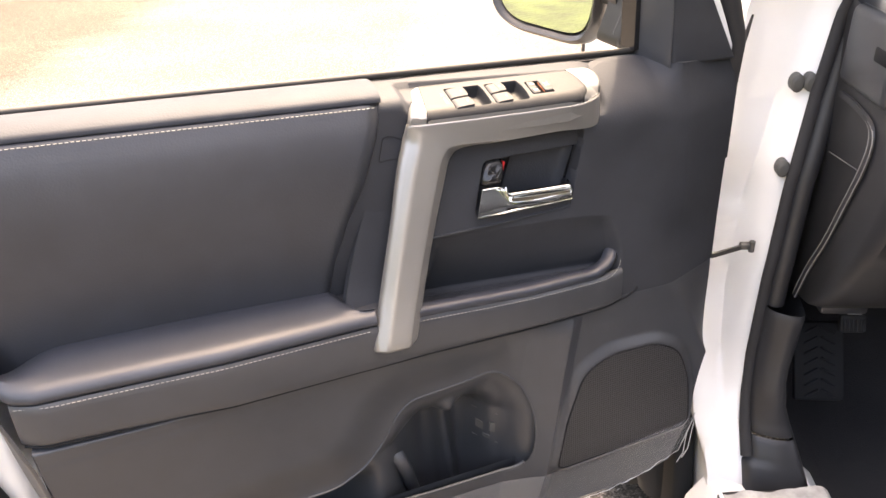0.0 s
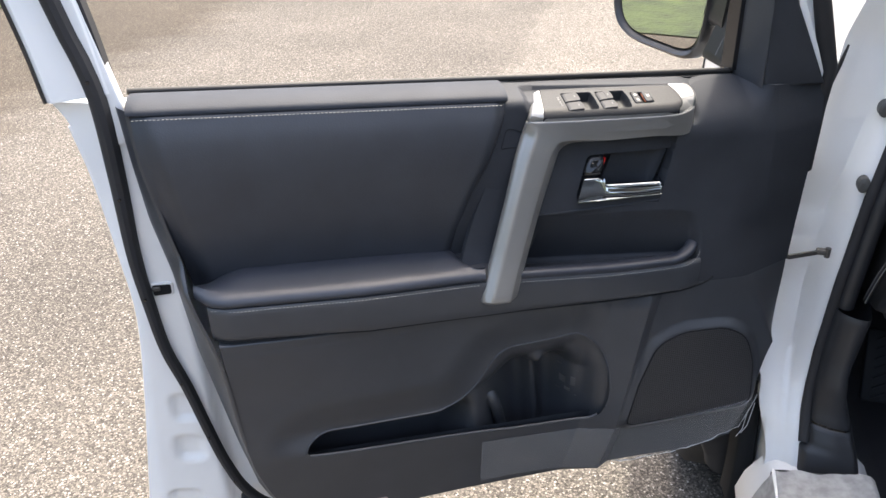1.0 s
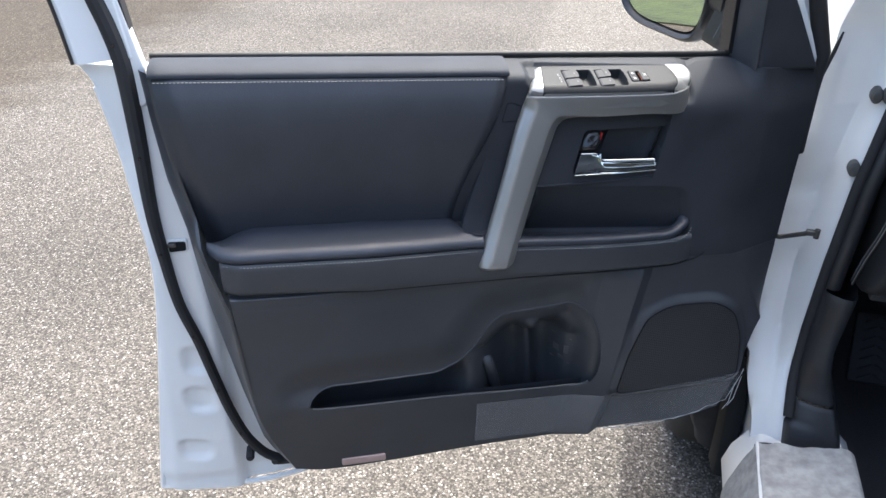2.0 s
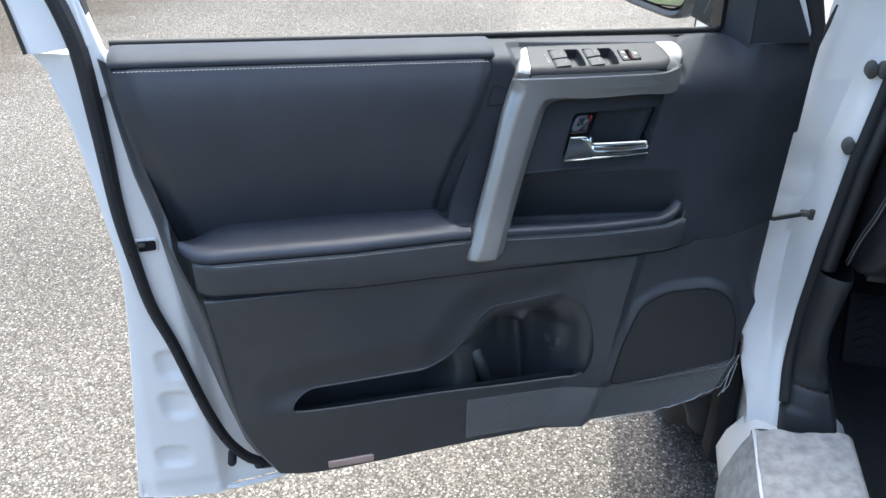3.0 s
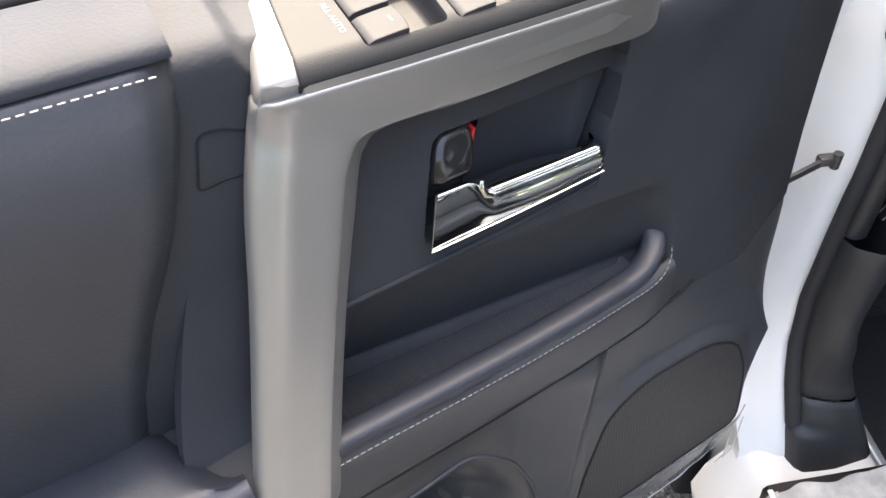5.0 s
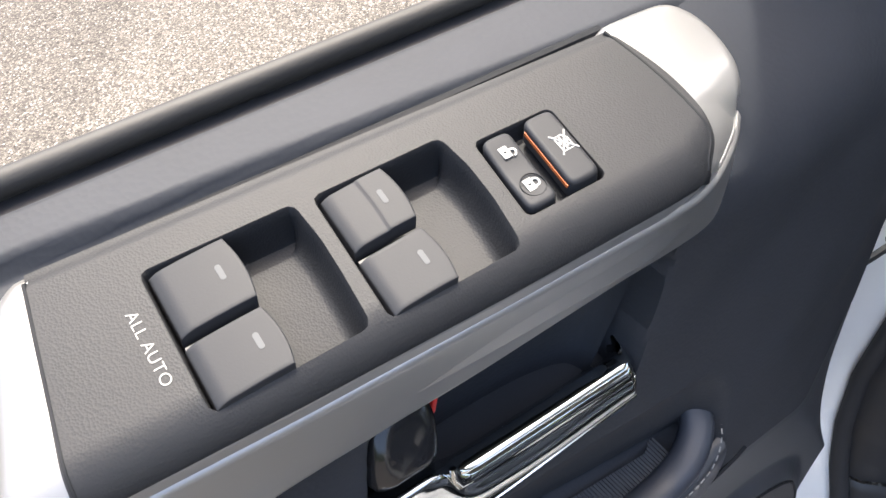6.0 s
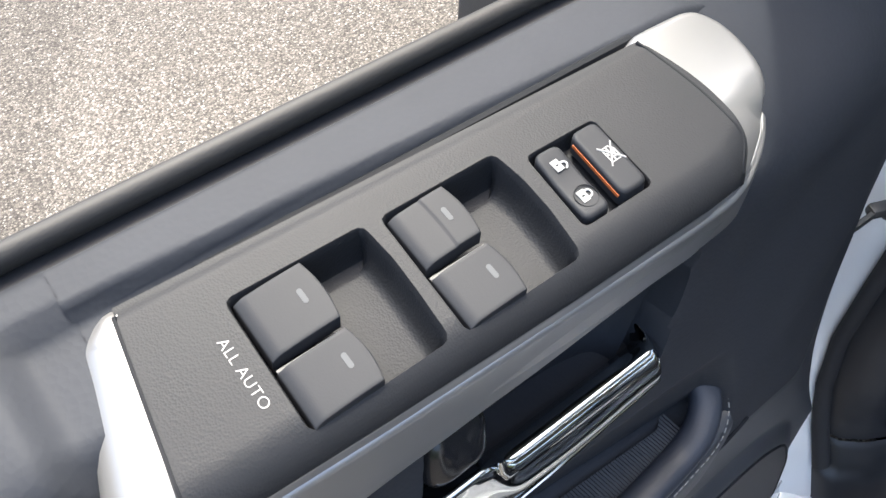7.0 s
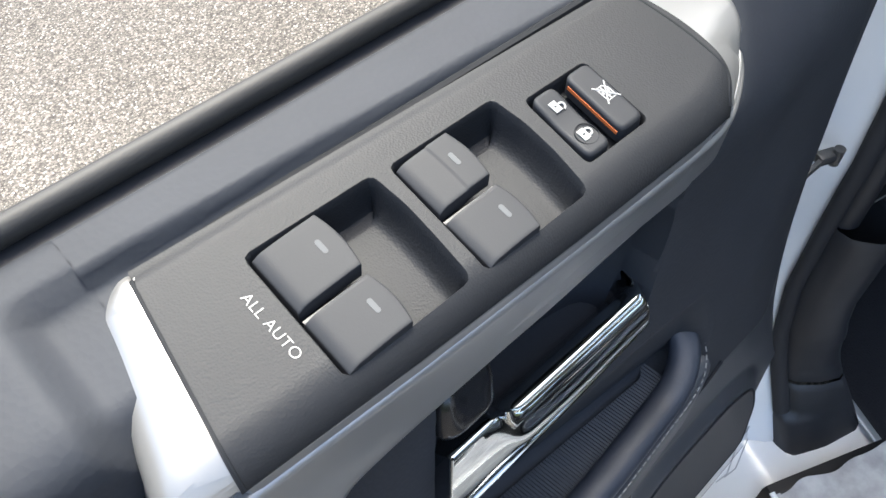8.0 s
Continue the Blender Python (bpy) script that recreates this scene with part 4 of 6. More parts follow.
keycap(0.0836, 0.1038, 0.0152, -0.0034, console)
keycap(0.0830, 0.1032, -0.0064, -0.0232, console)
keycap(0.1304, 0.1490, 0.0124, -0.0052, console, ridge=True)
keycap(0.1296, 0.1482, -0.0084, -0.0252, console)
for x0, y0 in ((0.0830, -0.0051), (0.1298, -0.0070)):
    sweep("divider_strip", [(x0 + 0.0004, y0, top_plane(y0) - 0.0022), (x0 + 0.0190, y0 - 0.0006, top_plane(y0) - 0.0018)], [(-0.0007, -0.006), (0.0007, -0.006), (0.0007, -0.0003), (0.0004, 0.0), (-0.0004, 0.0), (-0.0007, -0.0003)], CLIP, console, "thin grey strip between the switches")


def rocker(name, pts, rise, parent, sag=0.0, label="", soft=0.0014):
    """A button with rounded corners and edges; sag hollows it between its two ends."""
    out = corners(pts, 0.0030, 56)
    n = len(out)
    y0, y1 = pts[0][1], pts[2][1]
    c = sum(out, Vector((0, 0))) / n
    nor = []
    for i in range(n):
        d = (out[(i + 1) % n] - out[i - 1]).normalized()
        m = Vector((-d.y, d.x))
        nor.append(m if m.dot(c - out[i]) > 0 else -m)
    bm = bmesh.new()
    rings = []
    for inset, drop in [(-0.0002, 0.006)] + [(soft * (1 - math.cos(a)), soft * (1 - math.sin(a))) for a in (math.pi / 2 * k / 6 for k in range(7))] + [(soft + 0.0005, 0), (soft + 0.0010, 0)]:
        ring = []
        for p, m in zip(out, nor):
            q = p + m * inset
            dip = sag * math.sin(math.pi * min(max((q.y - y0) / (y1 - y0), 0), 1)) ** 2
            ring.append(bm.verts.new((q.x, q.y, top_plane(q.y) + rise - dip - drop)))
        rings.append(ring)
    for a, b in zip(rings, rings[1:]):
        for i in range(n):
            bm.faces.new((a[i], a[(i + 1) % n], b[(i + 1) % n], b[i]))
    bm.faces.new(rings[-1])
    bmesh.ops.triangulate(bm, faces=[f for f in bm.faces if len(f.verts) > 4])
    return part(name, bm, KEYCAP, parent, label, 45)


lock_key = rocker("lock_switch", [(0.1772, 0.0050), (0.1868, 0.0046), (0.1856, -0.0202), (0.1758, -0.0200)], 0.0017, console, 0.0009, "black central locking rocker")
off_key = rocker("window_lock_button", [(0.1908, 0.0038), (0.2010, 0.0034), (0.1998, -0.0208), (0.1896, -0.0206)], 0.0031, console, 0.0, "raised black window lock button")
sweep("orange_line", [(0.1906, 0.0016, top_plane(0.0016) + 0.0007), (0.1896, -0.0188, top_plane(-0.0188) + 0.0007)], [(-0.0004, -0.0008), (0.0002, -0.0008), (0.0002, 0.0004), (-0.0004, 0.0004)], ORANGE, door, "orange stripe on the button's side")


def ribbon(bm, pts, w, z, closed=False):
    """A flat printed stroke on the switch panel."""
    P = [Vector(p) for p in pts]
    n = len(P)
    L, R = [], []
    for i, p in enumerate(P):
        d = (P[(i + 1) % n if closed else min(i + 1, n - 1)] - P[i - 1 if closed else max(i - 1, 0)]).normalized()
        s = Vector((-d.y, d.x)) * w / 2
        for side, q in ((L, p + s), (R, p - s)):
            side.append((bm.verts.new((q.x, q.y, top_plane(q.y) + z)), bm.verts.new((q.x, q.y, top_plane(q.y) + z - 0.0004))))
    for i in range(n if closed else n - 1):
        j = (i + 1) % n
        bm.faces.new((L[i][0], L[j][0], R[j][0], R[i][0]))
        bm.faces.new((L[i][1], L[j][1], L[j][0], L[i][0]))
        bm.faces.new((R[i][0], R[j][0], R[j][1], R[i][1]))


def padlock(cx, cy, z, open_, parent):
    """A padlock sign, its shackle away from the driver; a keyhole is left dark in its body."""
    bm = bmesh.new()
    w = 0.0038
    ribbon(bm, [(cx - 0.0022, cy - w / 2), (cx - 0.0022, cy + w / 2)], 0.0008, z)
    ribbon(bm, [(cx - 0.0004, cy - w / 2), (cx - 0.0004, cy + w / 2)], 0.0008, z)
    ribbon(bm, [(cx - 0.0019, cy - w / 2 + 0.0008), (cx - 0.0007, cy - w / 2 + 0.0008)], 0.0016, z)
    ribbon(bm, [(cx - 0.0019, cy + w / 2 - 0.0008), (cx - 0.0007, cy + w / 2 - 0.0008)], 0.0016, z)
    dy = -0.0009 if open_ else 0
    arc = [(cx - 0.0002 + (0.0008 if not open_ or k < 6 else 0.0006) + 0.0011 * math.sin(math.pi * k / 10), cy + dy + 0.00115 * math.cos(math.pi * k / 10)) for k in range(11)]
    arc = [(cx - 0.0002, cy + dy + 0.00115)] + arc + ([] if open_ else [(cx - 0.0002, cy + dy - 0.00115)])
    ribbon(bm, arc, 0.00055, z)
    part("padlock_sign", bm, PRINT, parent, "white padlock sign")


padlock(0.1826, -0.0016, 0.00172, True, door)
padlock(0.1819, -0.0135, 0.00172, False, door)
bm = bmesh.new()
cx, cy, zz = 0.1966, -0.0082, 0.0032
ribbon(bm, [(cx - 0.0018, cy - 0.0026), (cx - 0.0018, cy + 0.0024), (cx + 0.0008, cy + 0.0024), (cx + 0.0019, cy + 0.0008), (cx + 0.0019, cy - 0.0026)], 0.00045, zz, True)
ribbon(bm, [(cx - 0.0002, cy - 0.0024), (cx - 0.0002, cy + 0.0022)], 0.00045, zz)
ribbon(bm, [(cx + 0.0004, cy - 0.0016), (cx + 0.0014, cy + 0.0006)], 0.0006, zz)
ribbon(bm, [(cx - 0.0013, cy - 0.0004), (cx - 0.0006, cy + 0.0012)], 0.0007, zz)
ribbon(bm, [(cx - 0.0028, cy - 0.0036), (cx + 0.0028, cy + 0.0034)], 0.00042, zz + 0.0001)
ribbon(bm, [(cx - 0.0028, cy + 0.0034), (cx + 0.0028, cy - 0.0036)], 0.00042, zz + 0.0002)
part("window_sign", bm, PRINT, door, "white crossed-out window sign")
bm = bmesh.new()
ribbon(bm, [(0.1815 + 0.0036 * math.cos(a), -0.0138 + 0.0036 * math.sin(a)) for a in (2 * math.pi * k / 36 for k in range(36))], 0.0002, 0.00165, True)
part("round_mark", bm, DARK, door, "fine ring round the locked sign")


def lettering(text, length, height, m, parent):
    cu = bpy.data.curves.new("lettering", "FONT")
    cu.body, cu.size, cu.extrude, cu.offset = text, 1.0, 0.01, -0.012
    cu.space_character = 1.06
    tmp = bpy.data.objects.new("tmp", cu)
    scene.collection.objects.link(tmp)
    me = bpy.data.meshes.new_from_object(tmp.evaluated_get(bpy.context.evaluated_depsgraph_get()))
    bpy.data.objects.remove(tmp)
    xs, ys = [v.co.x for v in me.vertices], [v.co.y for v in me.vertices]
    me.transform(m @ Matrix.Diagonal((length / (max(xs) - min(xs)), height / (max(ys) - min(ys)), 0.01, 1)) @ Matrix.Translation((-min(xs), -min(ys), 0)))
    me.name = "lettering"
    return dress("lettering", me, PRINT, parent, "white lettering ALL AUTO")


# the words read towards the car, along the switches' side
lettering("ALL AUTO", 0.0214, 0.0028, Matrix.Translation((0.0752, 0.0082, top_plane(0.0082) + 0.0007)) @ Matrix.Rotation(math.atan(0.22), 4, "X") @ Matrix.Rotation(radians(-90), 4, "Z"), console)

# inner door handle in its bezel
HB = [tuple(p) for p in corners([(0.100, 1.033), (0.109, 1.066), (0.117, 1.0945), (0.2440, 1.0945), (0.2295, 1.033)], 0.007, 70)]


def bezel_face(X, Z):
    y = -0.029 + 0.21 * (Z - 1.02)
    d = sdf(X, Z, HB)
    return y + 0.034 * smooth(0, 1, -d / 0.006) * (d < 0)


sheet("handle_bezel", coons([(0.030, 1.018), (0.044, 1.060), (0.056, 1.124)], [(0.236, 1.020), (0.252, 1.065), (0.260, 1.118)], [(0.030, 1.018), (0.13, 1.018), (0.236, 1.020)], [(0.056, 1.124), (0.260, 1.118)], 240, 110), bezel_face, TRIM, door, "black handle surround", back=0.016)


def handle():
    """The chrome lever: a flat plate at its hinge that necks down into a bar with a rounded upper edge."""
    rows = []
    for a in np.linspace(0, 1, 130):
        xb = 0.1005 + 0.1275 * a
        zt = float(np.interp(xb, [0.10, 0.128, 0.134, 0.1385, 0.142, 0.147, 0.155, 0.22, 0.228], [1.0655, 1.0650, 1.0630, 1.0590, 1.0563, 1.0552, 1.0548, 1.0522, 1.0518]))
        zt = sum(w * float(np.interp(xb + d, [0.10, 0.128, 0.134, 0.1385, 0.142, 0.147, 0.155, 0.22, 0.228], [1.0655, 1.0650, 1.0630, 1.0590, 1.0563, 1.0552, 1.0548, 1.0522, 1.0518])) for d, w in ((-0.0025, 0.3), (0, 0.4), (0.0025, 0.3)))
        zb = 1.0345
        bar = float(smooth(0.130, 0.146, xb))
        r = 0.0022 + 0.0040 * bar
        end = max(0.0, (xb - 0.2215) / 0.0065)
        slant = 0.31 * (1 - float(smooth(0.10, 0.15, xb))) * 1.0
        row = []
        swell = 0.0012 + 0.0004 * bar
        for k in range(12):
            t = k / 11
            z = zb + (zt - r - zb) * t
            row.append((z, -0.0335 + 0.22 * (z - zb) - swell * math.sin(math.pi * t) + 0.0004 * math.sin(xb / 0.016 + 2.2 * t)))
        for k in range(1, 13):
            w = math.pi * 0.95 * k / 12
            zc = zt - r
            row.append((zc + r * math.sin(w), -0.0335 + 0.22 * (zc - zb) + r * (1 - math.cos(w))))
        zc, yc = row[-1]
        row.append((zc - 0.004, yc + 0.003 + 0.004 * (1 - bar)))
        row.append((zb, yc + 0.004 + 0.004 * (1 - bar)))
        rows.append([(xb + slant * (z - zb) , y + 0.012 * (1 - math.sqrt(max(0.0, 1 - min(end, 1) ** 2))), z + (0.0015 * end if z < zt - r else -0.001 * end)) for z, y in row])
    finish("inner_handle", *grid(rows), CHROME, door, "chrome inner door handle", 60)


handle()
sweep("handle_rim", [(0.1105, -0.0262, 1.0662), (0.1005, -0.0342, 1.0345), (0.16, -0.0344, 1.0345), (0.224, -0.0330, 1.0352)], disc(0.0009, 8), CHROME, door, "thin bright rim of the handle", up=(0.3, 1, 0))
sweep("neck_fold", [(0.1395, -0.0262, 1.0630), (0.1388, -0.0280, 1.0590), (0.1400, -0.0290, 1.0540), (0.1465, -0.0285, 1.0500)], disc(0.0021, 10), CHROME, door, "folded neck of the handle", up=(1, 0, 0), scale=lambda t: 0.35 + 0.65 * math.sin(math.pi * (0.15 + 0.7 * t)))
BZ = spline([(0.259, 1.116), (0.2535, 1.088), (0.2455, 1.050), (0.2385, 1.032), (0.226, 1.0245), (0.15, 1.0205), (0.042, 1.0190)], 60)
sweep("bezel_edge", [(x, float(bezel_face(np.array([[x]]), np.array([[z]]))[0, 0]) - 0.0004, z) for x, z in BZ], disc(0.0018, 8), TRIM, door, "rounded edge of the handle surround", up=(0, 1, 0))


def knob():
    """The lock knob: a glossy rounded tab that leans back and swells towards its foot."""
    out = corners([(0.1100, 1.0655), (0.1130, 1.0790), (0.1200, 1.0930), (0.1425, 1.0935), (0.1412, 1.0800), (0.1385, 1.0650)], 0.006, 60)
    c = sum(out, Vector((0, 0))) / len(out)
    rings = []
    for k, dy in ((1.0, 0.020), (1.0, 0.004), (0.97, 0.0015), (0.90, -0.0008), (0.78, -0.0024), (0.55, -0.0036), (0.25, -0.0040)):
        rings.append([Vector((c.x + (p.x - c.x) * k, -0.0200 + 0.21 * (p.y - 1.066) + dy + 0.0035 * float(smooth(1.082, 1.092, c.y + (p.y - c.y) * k)), c.y + (p.y - c.y) * k)) for p in out])
    n = len(out)
    verts = [p for r in rings for p in r]
    faces = [(j * n + i, j * n + (i + 1) % n, (j + 1) * n + (i + 1) % n, (j + 1) * n + i) for j in range(len(rings) - 1) for i in range(n)]
    faces.append(tuple(range(len(verts) - n, len(verts))))
    finish("lock_knob", verts, faces, GLOSSB, door, "glossy black lock knob", 60)


knob()
block("red_flag", (0.0022, 0.008, 0.010), pose(0.1432, -0.0080, 1.0830, 0, 12, 0), RED, door, "red unlocked mark", 0.0008, 2)
rows = [[(x + 0.30 * (z - 1.058), y, z) for x, y in spline([(0.150, 0.003), (0.190, 0.001), (0.212, -0.003), (0.219, -0.008), (0.2205, -0.0145)], 24)] for z in np.linspace(1.036, 1.0935, 14)]
finish("finger_cup", *grid(rows), TRIM, door, "smooth black back of the handle's finger cup", 60)
block("bezel_slot", (0.012, 0.012, 0.048), pose(0.2325, -0.002, 1.074, 0, 15, 0), GLOSSB, door, "glossy black strip beside the finger cup", 0.002, 2)

# ribbed mat in the bottom of the pull cup
rows = []
for k in range(481):
    x = 0.022 + 0.240 * k / 480
    up = 0.00035 * math.cos(2 * math.pi * k / 4)
    ya, yb = -0.0105 - 0.086 * (x - 0.062), nose_y(x) + 0.012
    narrow = 0.010 * max(0.0, (x - 0.250) / 0.012) ** 2
    rows.append([(x - 0.10 * (ya + (yb - ya) * t), ya + (yb - ya) * t + narrow * (2 * t - 1) * -1, 0.9288 + up) for t in np.linspace(0, 1, 5)])
finish("cup_mat", *grid(rows), PLASTIC, door, "ribbed black rubber mat", 60)
rows = [[(x, y, 0.9225) for y in np.linspace(nose_y(min(x, 0.30)) + 0.002, 0.012, 5)] for x in np.linspace(-0.005, 0.300, 20)]
finish("cup_floor", *grid(rows), TRIM, door, "smooth black floor of the pull cup", 60)

# moulded sign in the pocket, its paler grey painting in the highlights
bm = bmesh.new()
for x0, z0, w, h in ((0.103, 0.732, 0.024, 0.0018), (0.103, 0.682, 0.024, 0.0018), (0.106, 0.700, 0.006, 0.013), (0.118, 0.702, 0.006, 0.016), (0.112, 0.688, 0.006, 0.006)):
    for v in bmesh.ops.create_cube(bm, size=1)["verts"]:
        x, z = x0 + w * (v.co.x + 0.5), z0 + h * (v.co.z + 0.5)
        v.co = Vector((x, float(pocket_back(np.array([[x]]), np.array([[z]]))[0, 0]) + v.co.y * 0.004, z))
part("moulded_sign", bm, CLIP, door, "small moulded sign, greyed paler for its highlights")

# joints in the band below the armrest
for x in (-0.062, 0.010):
    sweep("joint_line", [(x - 0.002, float(panel(x, 0.895)) - 0.003, 0.9035), (x - 0.004, float(panel(x, 0.885)) - 0.0004, 0.886)], disc(0.0007, 5), DARK, door, up=(0, 1, 0))

# speaker
XS, ZS = np.meshgrid(np.linspace(0.190, 0.414, 150), np.linspace(0.640, 0.812, 116))
YS = lower(XS, ZS) - 0.0007
finish("speaker_grille", *grid([[(XS[j, i], YS[j, i], ZS[j, i]) for i in range(150)] for j in range(116)], None, sdf(XS, ZS, SPK) > 0), GRILLE, door, "black perforated speaker grille", 60)
sweep("grille_joint", [(x, float(lower(np.array([[x]]), np.array([[z]]))[0, 0]) - 0.0001, z) for x, z in SPK + SPK[:1]], disc(0.0013, 6), DARK, door, "fine dark joint round the grille", up=(0, 1, 0))

# reflector and protective film near the lower edge
plate("reflector", corners([(-0.262, 0.5435), (-0.262, 0.5595), (-0.189, 0.5585), (-0.189, 0.5425)], 0.002, 40), lambda x, z: float(panel(x, z)) - 0.003, TAG, door, "dull pink reflector strip", 0.004, 0.001)


def film():
    top = spline([(-0.037, 0.650), (0.10, 0.649), (0.192, 0.648), (0.300, 0.655), (0.424, 0.668)], 90)
    bot = spline([(-0.037, 0.556), (0.06, 0.558), (0.15, 0.557), (0.244, 0.557), (0.33, 0.566), (0.408, 0.598)], 90)
    rows = []
    for j in range(24):
        v = j / 23
        row = []
        for i in range(90):
            p = top[i].lerp(bot[i], v)
            wr = noise.noise(Vector((p.x * 14, p.y * 22, 0.3))) * 0.0030 * float(smooth(0.15, 0.26, p.x)) * (0.2 + v)
            over = 0.0015 + 0.0030 * float(smooth(0.165, 0.195, p.x))
            ragged = 0.006 * noise.noise(Vector((p.x * 60, 2, 5))) * (v > 0.95) * float(smooth(0.1, 0.2, p.x))
            row.append((p.x, float(lower(np.array([[p.x]]), np.array([[max(p.y, 0.535)]]))[0, 0]) - over - abs(wr), p.y + ragged))
        rows.append(row)
    wrap = thing("protective_film", "wrinkled clear protective film stuck over the door's lower trim", "film", (0.15, -0.07, 0.55))
    for name, a, b in (("flat_sheet", 0, 46), ("loose_sheet", 45, 90)):
        finish(name, *grid([r[a:b] for r in rows]), FILM, wrap, "", 60)
    low = [Vector(p) for p in rows[-1][44:]] + [Vector(r[-1]) for r in rows[-2::-2]]
    sweep("torn_edge", [p + Vector((0, -0.001, 0.001 * noise.noise(p * 90))) for p in low], disc(0.0007, 5), EDGEF, wrap, "frayed whitish edge of the film", up=(0, 1, 0), scale=lambda t: 0.45 + 0.9 * abs(math.sin(t * 23)) * abs(math.sin(t * 7 + 1)))
    for k in range(2):
        x = 0.405 + 0.005 * k
        z = 0.604 + 0.010 * k
        y = float(panel(x, 0.60)) - 0.016 - 0.003 * k
        sweep("torn_edge", [(x - 0.006, y, z - 0.018), (x, y - 0.003, z), (x + 0.008 + 0.002 * k, y + 0.004, z + 0.036 + 0.006 * k)], disc(0.0006, 5), EDGEF, wrap, "frayed whitish edge of the film", up=(0, 1, 0))


film()


def skin_y(z):
    return 0.075 + 0.055 * float(smooth(1.19, 0.95, z)) - 0.02 * float(smooth(0.6, 0.42, z))


X, Z = coons(OUTER, [(0.440, 0.490), (0.455, 0.8), (0.445, 1.150)], UNDER, [(-0.552, 1.185), (-0.40, 1.166), (0.0, 1.150), (0.445, 1.136)], 40, 40)
finish("outer_skin", *grid([[(X[j, i], skin_y(Z[j, i]), Z[j, i]) for i in range(40)] for j in range(40)], (0, -0.03, 0)), PAINT, door, "white painted outer skin", 50)
sweep("hem", [(x, 0.045, z) for x, z in spline(OUTER[:-1], 40)], disc(0.005, 8), PAINT, door, "folded white door edge", up=(0, 1, 0))
sweep("hem", [(x, 0.045, z) for x, z in spline(UNDER, 40)], disc(0.005, 8), PAINT, door, "folded white door edge", up=(0, 1, 0))
block("outside_handle", (0.20, 0.035, 0.035), pose(-0.435, 0.155, 0.985), PAINT, door, "white outside handle", 0.010, 3)

# trim side wall along the rear edge
rows = []
for p in spline([(-0.338, 0.545), (-0.372, 0.640), (-0.388, 0.740), (-0.400, 0.880), (-0.424, 0.960), (-0.446, 1.06), (-0.459, 1.140), (-0.4625, 1.200)], 60):
    t = (p.y - 0.54) / 0.66
    y = float(np.interp(p.y, [0.54, 0.69, 0.9, 0.975, 1.0, 1.1, 1.2], [-0.064, -0.084, -0.084, -0.060, -0.022, -0.010, 0.000]))
    xb = float(np.interp(p.y, [0.49, 0.53, 0.65, 0.83, 0.90, 0.966, 1.045, 1.13, 1.2], [-0.367, -0.390, -0.4135, -0.442, -0.4485, -0.454, -0.467, -0.473, -0.476]))
    rows.append([(p.x + 0.004, y - 0.001, p.y), (p.x, y, p.y), (p.x - 0.003, y + 0.005, p.y), (p.x * 0.3 + xb * 0.7, y * 0.35 + 0.013, p.y), (xb, 0.020, p.y), (xb - 0.001, 0.034, p.y)])
finish("trim_edge", *grid(rows), PLASTIC, door, "", 60)

# window frame, seals
FRAME = spline([(-0.516, 0.036, 1.212), (-0.526, 0.036, 1.30), (-0.560, 0.030, 1.52), (-0.572, 0.018, 1.64), (-0.540, 0.008, 1.705), (-0.440, 0.0, 1.735), (-0.10, -0.01, 1.715), (0.12, 0.0, 1.60), (0.30, 0.015, 1.42), (0.43, 0.03, 1.275), (0.478, 0.036, 1.18)], 90)
sweep("window_frame", FRAME, [(-0.038, -0.012), (-0.034, -0.016), (0.030, -0.016), (0.036, -0.010), (0.036, 0.014), (-0.038, 0.014)], PAINT, door, "white painted window frame", up=(0, 1, 0), scale=lambda t: 1 - 0.66 * float(smooth(0.72, 0.9, t)))
sweep("frame_foot", [(-0.490, 0.042, 1.150), (-0.496, 0.041, 1.186)], [(-0.030, -0.012), (0.012, -0.012), (0.012, 0.014), (-0.030, 0.014)], PAINT, door, "", up=(0, 1, 0))
sweep("frame_trim", [p + Vector((0, 0, 0)) for p in FRAME[:80]], [(0.036, -0.012), (0.040, -0.012), (0.040, 0.020), (0.036, 0.020)], BLACKP, door, "black frame edging", up=(0, 1, 0))
sweep("glass_run", FRAME[:88], [(-0.042, -0.012), (-0.038, -0.013), (-0.038, 0.012), (-0.042, 0.012)], RUBBER, door, "black rubber glass channel", up=(0, 1, 0))
SEAL = spline([(-0.572, -0.002, 1.66), (-0.550, 0.008, 1.50), (-0.512, 0.015, 1.302), (-0.502, 0.015, 1.261), (-0.4935, 0.015, 1.205), (-0.494, 0.015, 1.105), (-0.497, 0.015, 0.995), (-0.493, 0.015, 0.914), (-0.486, 0.015, 0.836), (-0.469, 0.015, 0.763), (-0.455, 0.015, 0.686), (-0.438, 0.015, 0.603), (-0.414, 0.015, 0.534), (-0.375, 0.018, 0.488), (-0.30, 0.024, 0.476), (0.42, 0.03, 0.490)], 160)
sweep("door_seal", SEAL, [(-0.012, 0.012), (-0.012, 0.003), (-0.007, -0.006), (0.0, -0.009), (0.007, -0.006), (0.011, 0.002), (0.012, 0.012)], RUBBER, door, "black rubber door seal", up=(0, 1, 0), scale=lambda t: 0.90 - 0.26 * float(smooth(0.22, 0.42, t)))
for k in (22, 34, 46, 58, 70, 79, 87, 95):
    p = SEAL[k]
    sweep("seal_clip", [p + Vector((0, -0.0095, 0)), p + Vector((0, -0.007, 0))], disc(0.0022, 8), GLOSSB, door, up=(1, 0, 0))
